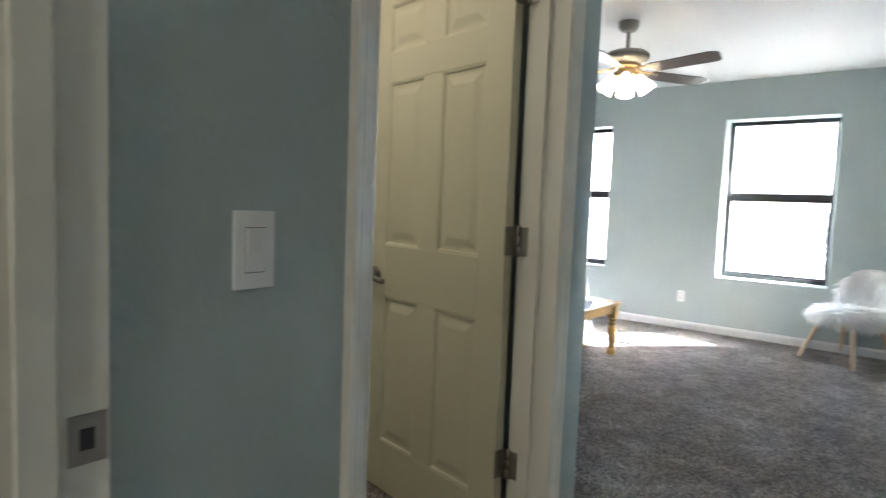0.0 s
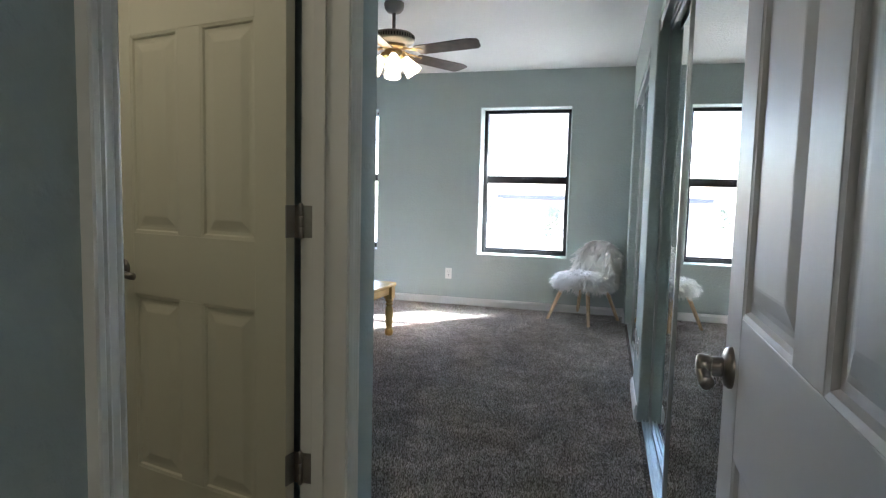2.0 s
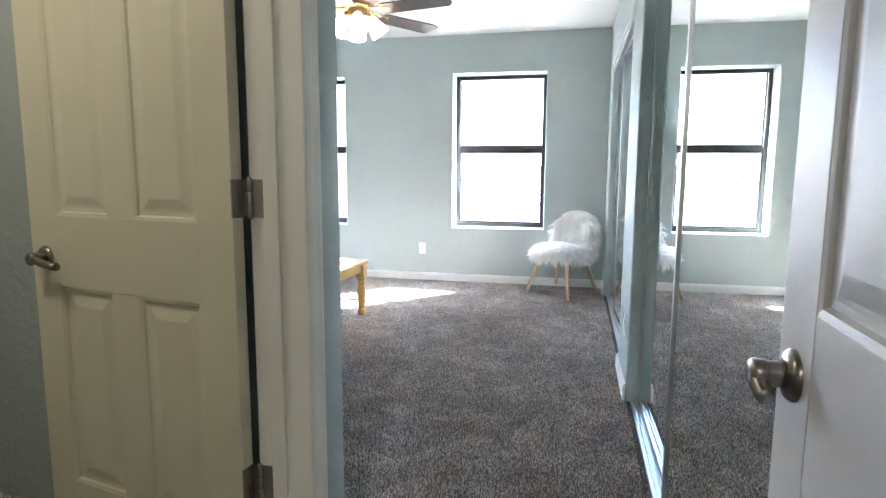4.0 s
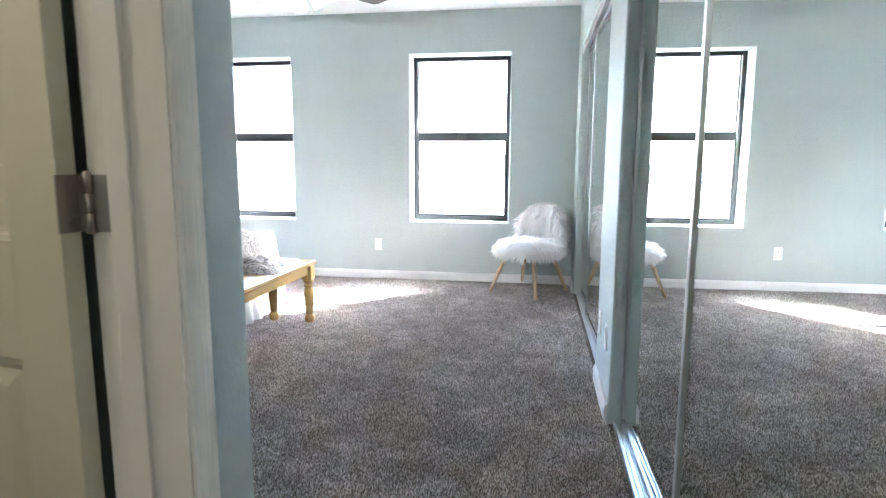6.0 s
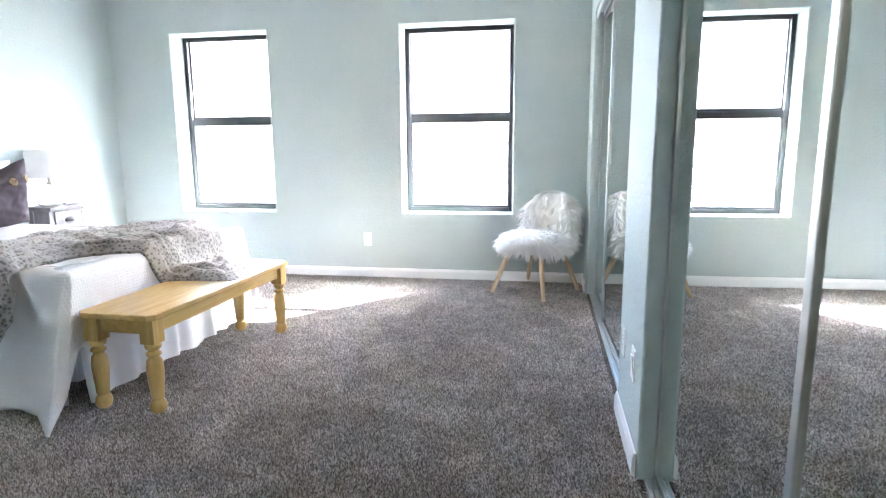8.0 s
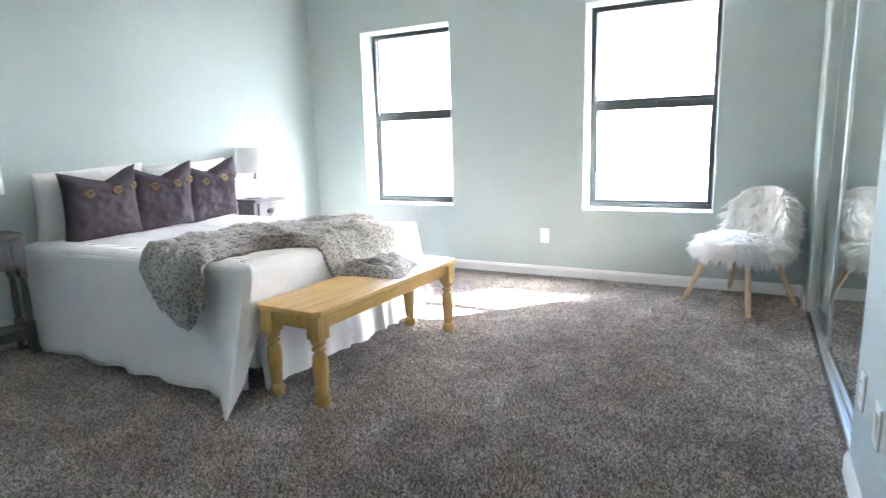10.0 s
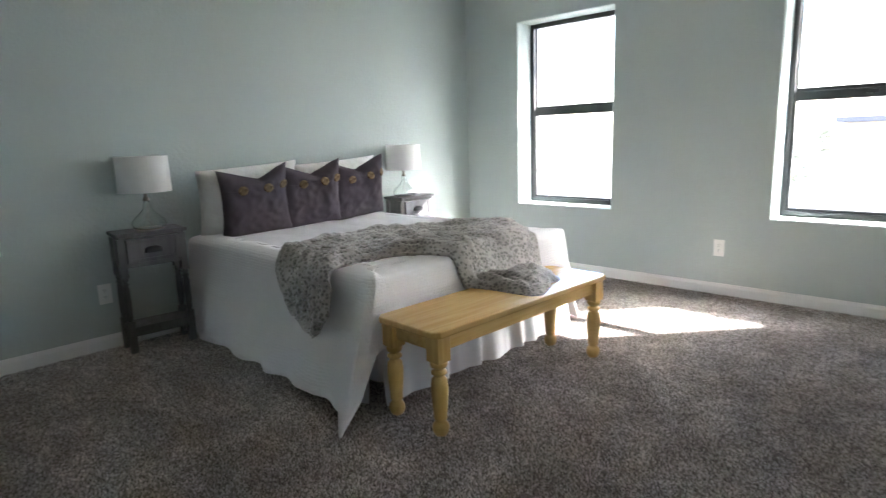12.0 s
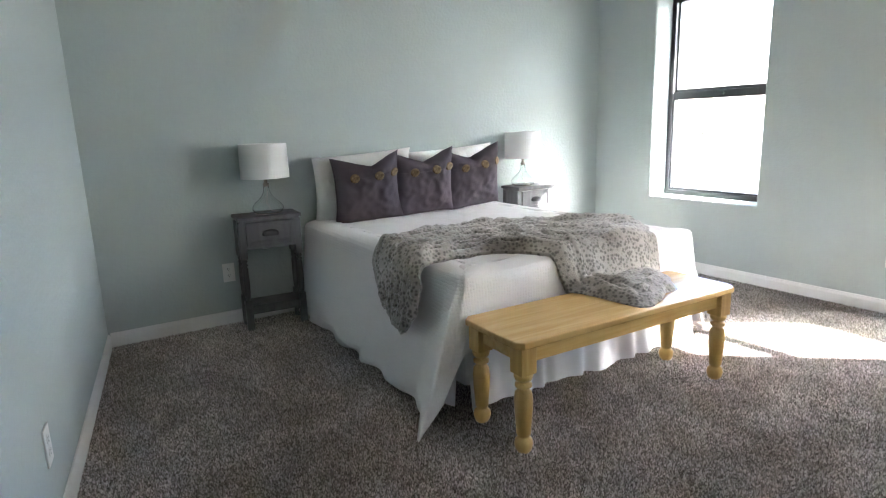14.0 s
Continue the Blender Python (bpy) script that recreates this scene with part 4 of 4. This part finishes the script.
# ---- chair ----
def fur_chair():
    c = thing("accent_chair", pose(-0.375, 5.665, 0, 0, 0, -32.7), "white shaggy fur chair on beech legs", "chair")
    seat = bmesh.new()
    bmesh.ops.create_uvsphere(seat, u_segments=28, v_segments=12, radius=1)
    for v in seat.verts:
        v.co = Vector((v.co.x * 0.245, v.co.y * 0.235 - 0.01, 0.405 + 0.055 * v.co.z))

    def back_pt(s, t, d):
        a = math.radians(-90 + 180 * s)
        half = 0.19 * (1 - 0.36 * max(0, (t - 0.45) / 0.55) ** 2.2)
        x = half * math.sin(a)
        y = 0.205 - 0.09 * (1 - math.cos(a)) + 0.07 * t + d
        return Vector((x, y, 0.39 + 0.35 * t * (0.90 + 0.10 * math.cos(a))))

    seat_ob = part("seat", seat, FURBASE, c, smooth=True)
    bk = grid_mesh(22, 14, lambda s, t: back_pt(s, t, -0.022))
    grid_mesh(22, 14, lambda s, t: back_pt(s, t, 0.022), bk)
    for e0 in (0, 1):
        grid_mesh(14, 2, lambda s, t, e0=e0: back_pt(e0, s, -0.022 + 0.044 * t), bk)
    grid_mesh(22, 2, lambda s, t: back_pt(s, 1, -0.022 + 0.044 * t), bk)
    back_ob = part("backrest", bk, FURBASE, c, smooth=True)
    rnd = random.Random(4)

    def strands(name, parent, sample, count):
        verts, faces = [], []
        for _ in range(count // 7):
            p0, n_ = sample()
            d = (n_ * 0.55 + Vector((rnd.gauss(0, 0.30), rnd.gauss(0, 0.30), rnd.gauss(-0.45, 0.28)))).normalized()
            L = rnd.uniform(0.045, 0.125)
            if n_.y == -0.8 or n_.z > 0.8:
                L *= 0.45
                d = (n_ * 0.22 + Vector((rnd.gauss(0, 0.18), -0.25 if n_.z > 0.8 else 0, -0.9 if n_.y == -0.8 else 0.1))).normalized()
            tip = p0 + d * L * 0.6 + (d * 0.6 + Vector((0, 0, -0.7))).normalized() * L * 0.5
            for _ in range(7):
                p = p0 + Vector((rnd.gauss(0, 0.008), rnd.gauss(0, 0.008), rnd.gauss(0, 0.008)))
                r = tip + Vector((rnd.gauss(0, 0.005), rnd.gauss(0, 0.005), rnd.gauss(0, 0.007)))
                q = p.lerp(r, 0.5) + d * L * 0.10
                side = d.cross(Vector((rnd.gauss(0, 1), rnd.gauss(0, 1), rnd.gauss(0, 1)))).normalized() * rnd.uniform(0.0012, 0.0026)
                if side.cross(r - p).dot(n_) < 0:
                    side = -side
                k = len(verts)
                verts += [p - side * 1.3, p + side * 1.3, q + side, q - side, r]
                faces += [(k, k + 1, k + 2, k + 3), (k + 3, k + 2, k + 4)]
        me = bpy.data.meshes.new(name)
        me.from_pydata(verts, [], faces)
        me.materials.append(FUR)
        ob = new(name, me)
        ob.parent = parent
        tagged(ob, "long white shaggy fur", kind="stuff")

    def on_seat():
        z = rnd.uniform(-0.55, 1)
        a = rnd.uniform(0, 2 * math.pi)
        k = math.sqrt(1 - z * z)
        v = Vector((k * math.cos(a), k * math.sin(a), z))
        return Vector((v.x * 0.245, v.y * 0.235 - 0.01, 0.405 + 0.055 * v.z)), Vector((v.x, v.y, v.z * 0.9 + 0.15)).normalized()

    def on_back():
        s, t = rnd.random(), rnd.random() ** 0.85
        k = rnd.random()
        if k < 0.12:
            p, n_ = back_pt(s, 1, 0), Vector((0, 0, 1))
        elif k < 0.24:
            e = rnd.choice((0, 1))
            p, n_ = back_pt(e, t, 0), Vector((1 if e else -1, 0, 0.15))
        elif k < 0.29:
            p, n_ = back_pt(s, t, -0.022), Vector((0, -0.8, 0.05))
        else:
            p, n_ = back_pt(s, t, 0.022), Vector((math.sin(math.radians(-90 + 180 * s)), 0.6, 0.1)).normalized()
        return p, n_

    strands("fur", seat_ob, on_seat, 15000)
    strands("fur", back_ob, on_back, 15000)
    for x, y in ((-0.12, -0.13), (0.12, -0.13), (-0.12, 0.12), (0.12, 0.12)):
        foot = Vector((x * 1.95, y * 1.95, 0))
        top = Vector((x, y, 0.39))
        bm = bmesh.new()
        q = (top - foot).to_track_quat("Z", "Y").to_matrix().to_4x4()
        lathe([(0.013, 0), (0.0145, 0.004), (0.0195, 0.30), (0.020, (top - foot).length)], 16, bm, Matrix.Translation(foot) @ q)
        part("leg", bm, BEECH, c, "tapered beech leg", smooth=True)


fur_chair()


# ---- ceiling fan ----
def ceiling_fan():
    f = thing("ceiling_fan", pose(-1.65, 3.79, H), "pewter ceiling fan with dark blades and a lit four-lamp kit", "ceiling fan")
    part("canopy", lathe([(0.066, 0), (0.068, -0.012), (0.064, -0.040), (0.048, -0.062), (0.024, -0.070), (0, -0.070)], 28, cap=False), PEWTER, f, smooth=True)
    part("downrod", lathe([(0.012, -0.065), (0.012, -0.196)], 14), NICKEL, f, smooth=True)
    low = part("rod_collar", lathe([(0.012, -0.130), (0.024, -0.138), (0.03, -0.150)], 18), NICKEL, f, smooth=True)
    low.location = (0, 0, -0.044)
    part("motor_housing", lathe([(0.03, -0.140), (0.07, -0.146), (0.125, -0.158), (0.142, -0.172), (0.142, -0.205), (0.134, -0.214), (0.105, -0.232), (0.075, -0.240)], 36), PEWTER, f, "pewter motor housing with a vented rim", smooth=True).location = (0, 0, -0.044)
    for i in range(48):
        a = 7.5 * i
        v = part("vent", boxed(0.1405, 0.1435, -0.0035, 0.0035, -0.2, -0.178, bevel=0.001), DARKGAP, f)
        v.rotation_euler[2] = radians(a)
        v.location = (0, 0, -0.044)
    part("brass_ring", lathe([(0.078, -0.236), (0.090, -0.242), (0.090, -0.256), (0.070, -0.266), (0.05, -0.268)], 32), BRASS, f, "polished brass ring", smooth=True).location = (0, 0, -0.044)
    for k in range(5):
        arm = part("blade_arm", tube([(0.075, 0, -0.250), (0.13, 0.0, -0.262), (0.17, 0.024, -0.270), (0.225, 0.03, -0.274)], 0.007, 8), BRASS, f, "antique brass blade arm", smooth=True)
        arm.rotation_euler[2] = radians(57.7 - 72 * k)
        arm.location = (0, 0, -0.054)
        part("arm_loop", tube([(0.13, 0.0, -0.262), (0.17, -0.024, -0.270), (0.225, -0.03, -0.274), (0.235, 0, -0.275), (0.225, 0.03, -0.274)], 0.006, 8), BRASS, arm, smooth=True)
        bm = bmesh.new()
        out = [(0.19, -0.052), (0.20, -0.058), (0.60, -0.068), (0.655, -0.050), (0.662, -0.03), (0.640, 0.045), (0.615, 0.064), (0.20, 0.058), (0.19, 0.052)]
        fc = bm.faces.new([bm.verts.new((x, y, 0)) for x, y in out])
        r = bmesh.ops.extrude_face_region(bm, geom=[fc])
        bmesh.ops.translate(bm, verts=[v for v in r["geom"] if isinstance(v, bmesh.types.BMVert)], vec=(0, 0, 0.006))
        bl = part("blade", bm, BLADE, arm, "dark walnut fan blade")
        bl.matrix_basis = pose(0, 0, -0.280, -13, 0, 0)
    part("light_hub", lathe([(0.05, -0.262), (0.062, -0.275), (0.062, -0.315), (0.048, -0.332), (0.030, -0.345), (0.018, -0.375), (0.008, -0.385), (0, -0.386)], 28, cap=False), BRASS, f, "brass light kit hub", smooth=True).location = (0, 0, -0.044)
    for k in range(4):
        a = radians(22 + 90 * k)
        m = Matrix.Rotation(a, 4, "Z") @ pose(0.070, 0, -0.312, 0, -36, 0)
        sh = part("glass_shade", lathe([(0.020, 0.0), (0.026, -0.012), (0.036, -0.04), (0.050, -0.08), (0.058, -0.115), (0.060, -0.128), (0.057, -0.128), (0.047, -0.08), (0.022, -0.012)], 28, cap=False), LIT, f, "glowing frosted glass tulip shade", smooth=True)
        sh.matrix_basis = pose(0, 0, -0.044) @ m
        part("holder", lathe([(0.012, 0.03), (0.022, 0.02), (0.024, -0.008), (0.018, -0.010)], 18), BRASS, sh, smooth=True)
        part("bulb", lathe([(0.012, -0.01), (0.018, -0.04), (0.024, -0.07), (0.016, -0.095), (0, -0.10)], 14, cap=False), LIT, sh, smooth=True)


ceiling_fan()


# ---- light of the side room, added fill light for the hall ----
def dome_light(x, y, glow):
    d = thing("unseen_ceiling_light", pose(x, y, H), "round frosted glass ceiling light added out of view, switched on", "ceiling light")
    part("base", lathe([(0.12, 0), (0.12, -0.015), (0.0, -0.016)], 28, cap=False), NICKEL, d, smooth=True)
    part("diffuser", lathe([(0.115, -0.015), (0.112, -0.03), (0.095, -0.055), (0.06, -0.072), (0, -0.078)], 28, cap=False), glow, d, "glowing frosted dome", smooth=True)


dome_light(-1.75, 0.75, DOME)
# Unseen fill lamp added in the hall to brighten closet jambs and carpet.
dome_light(-0.25, -1.9, HALL_FILL)


# ---- outdoors ----
def far_house():
    h = thing("house", pose(-5.0, 62, -0.5), "pale low house far off with a dark roof", "house")
    part("wall", boxed(-6, 8, 0, 8, 0, 1.75), STUCCO, h)
    part("roof", boxed(-6.5, 8.5, -0.6, 8.6, 1.75, 2.2, bevel=0.05), ROOFING, h, "dark roof edge")


def bush(m, rnd, size):
    s = thing("shrub", m, "dry desert shrub on pale ground", "shrub", "desert shrubs")
    trunk = bmesh.new()
    for k in range(5):
        a = rnd.uniform(0, 6.28)
        tube([(0, 0, 0), (0.15 * size * math.cos(a), 0.15 * size * math.sin(a), 0.3 * size), (0.35 * size * math.cos(a), 0.35 * size * math.sin(a), 0.65 * size)], 0.02 * size, 6, trunk)
    part("branches", trunk, BEECH, s)
    bm = bmesh.new()
    for _ in range(420):
        a, z = rnd.uniform(0, 6.28), rnd.uniform(0.15, 1.0)
        r = size * 0.6 * math.sqrt(rnd.random()) * math.sin(math.pi * min(0.95, z * 0.8 + 0.15)) * (0.7 + 0.5 * noise.noise(Vector((math.cos(a) * 2, math.sin(a) * 2, z * 3))))
        c = Vector((r * math.cos(a), r * math.sin(a), z * size * 0.9))
        d = [Vector((rnd.gauss(0, 1), rnd.gauss(0, 1), rnd.gauss(0, 1))).normalized() * 0.07 * size for _ in range(3)]
        bm.faces.new([bm.verts.new(c + e) for e in d])
    me = bpy.data.meshes.new("leaves")
    bm.to_mesh(me)
    bm.free()
    me.materials.append(SHRUB)
    ob = new("leaves", me)
    ob.parent = s
    tagged(ob, kind="stuff")
    return s


far_house()
leaf_rnd = random.Random(11)
first = bush(pose(-4.2, 17, -0.5), leaf_rnd, 1.5)
for x, y, z_turn in ((-9.5, 26, 40), (-6.0, 22, 90), (-2.2, 24, 200), (0.4, 30, 130), (-12.5, 33, 300), (2.5, 20, 70), (-15, 24, 10), (-7.5, 38, 250), (-3.4, 34, 20)):
    copy_thing(first, pose(x, y, -0.5, 0, 0, z_turn))

# ---- carpet pile ----
def carpet_pile(x0, x1, y0, y1, step):
    rng = np.random.default_rng(7)
    gx, gy = np.meshgrid(np.arange(x0, x1, step), np.arange(y0, y1, step))
    n = gx.size
    c = np.stack([gx.ravel(), gy.ravel()], 1) + rng.uniform(-0.5, 0.5, (n, 2)) * step
    a = rng.uniform(0, 2 * np.pi, n)
    r, h = rng.uniform(0.50, 0.75, n) * step, rng.uniform(0.005, 0.013, n)
    v = np.zeros((n, 4, 3))
    for k in range(3):
        v[:, k, 0] = c[:, 0] + r * np.cos(a + 2.0944 * k)
        v[:, k, 1] = c[:, 1] + r * np.sin(a + 2.0944 * k)
        v[:, k, 2] = 0.0005
    v[:, 3, :2] = c + rng.normal(0, 0.30, (n, 2)) * step
    v[:, 3, 2] = h
    q = (np.arange(n) * 4)[:, None]
    f = np.concatenate([q + np.array([[0, 1, 3]]), q + np.array([[1, 2, 3]]), q + np.array([[2, 0, 3]])], 1).reshape(-1, 3)
    me = bpy.data.meshes.new("carpet_pile")
    me.vertices.add(n * 4)
    me.vertices.foreach_set("co", v.reshape(-1))
    me.loops.add(f.size)
    me.loops.foreach_set("vertex_index", f.reshape(-1))
    me.polygons.add(len(f))
    me.polygons.foreach_set("loop_start", np.arange(0, f.size, 3))
    me.update(calc_edges=True)
    me.materials.append(PILE)
    ob = new("carpet_pile", me)
    ob.parent = floor
    tagged(ob, "speckled brown and grey cut pile tufts", kind="stuff")


carpet_pile(-4.10, 0.0, 0.15, 5.98, 0.0062)
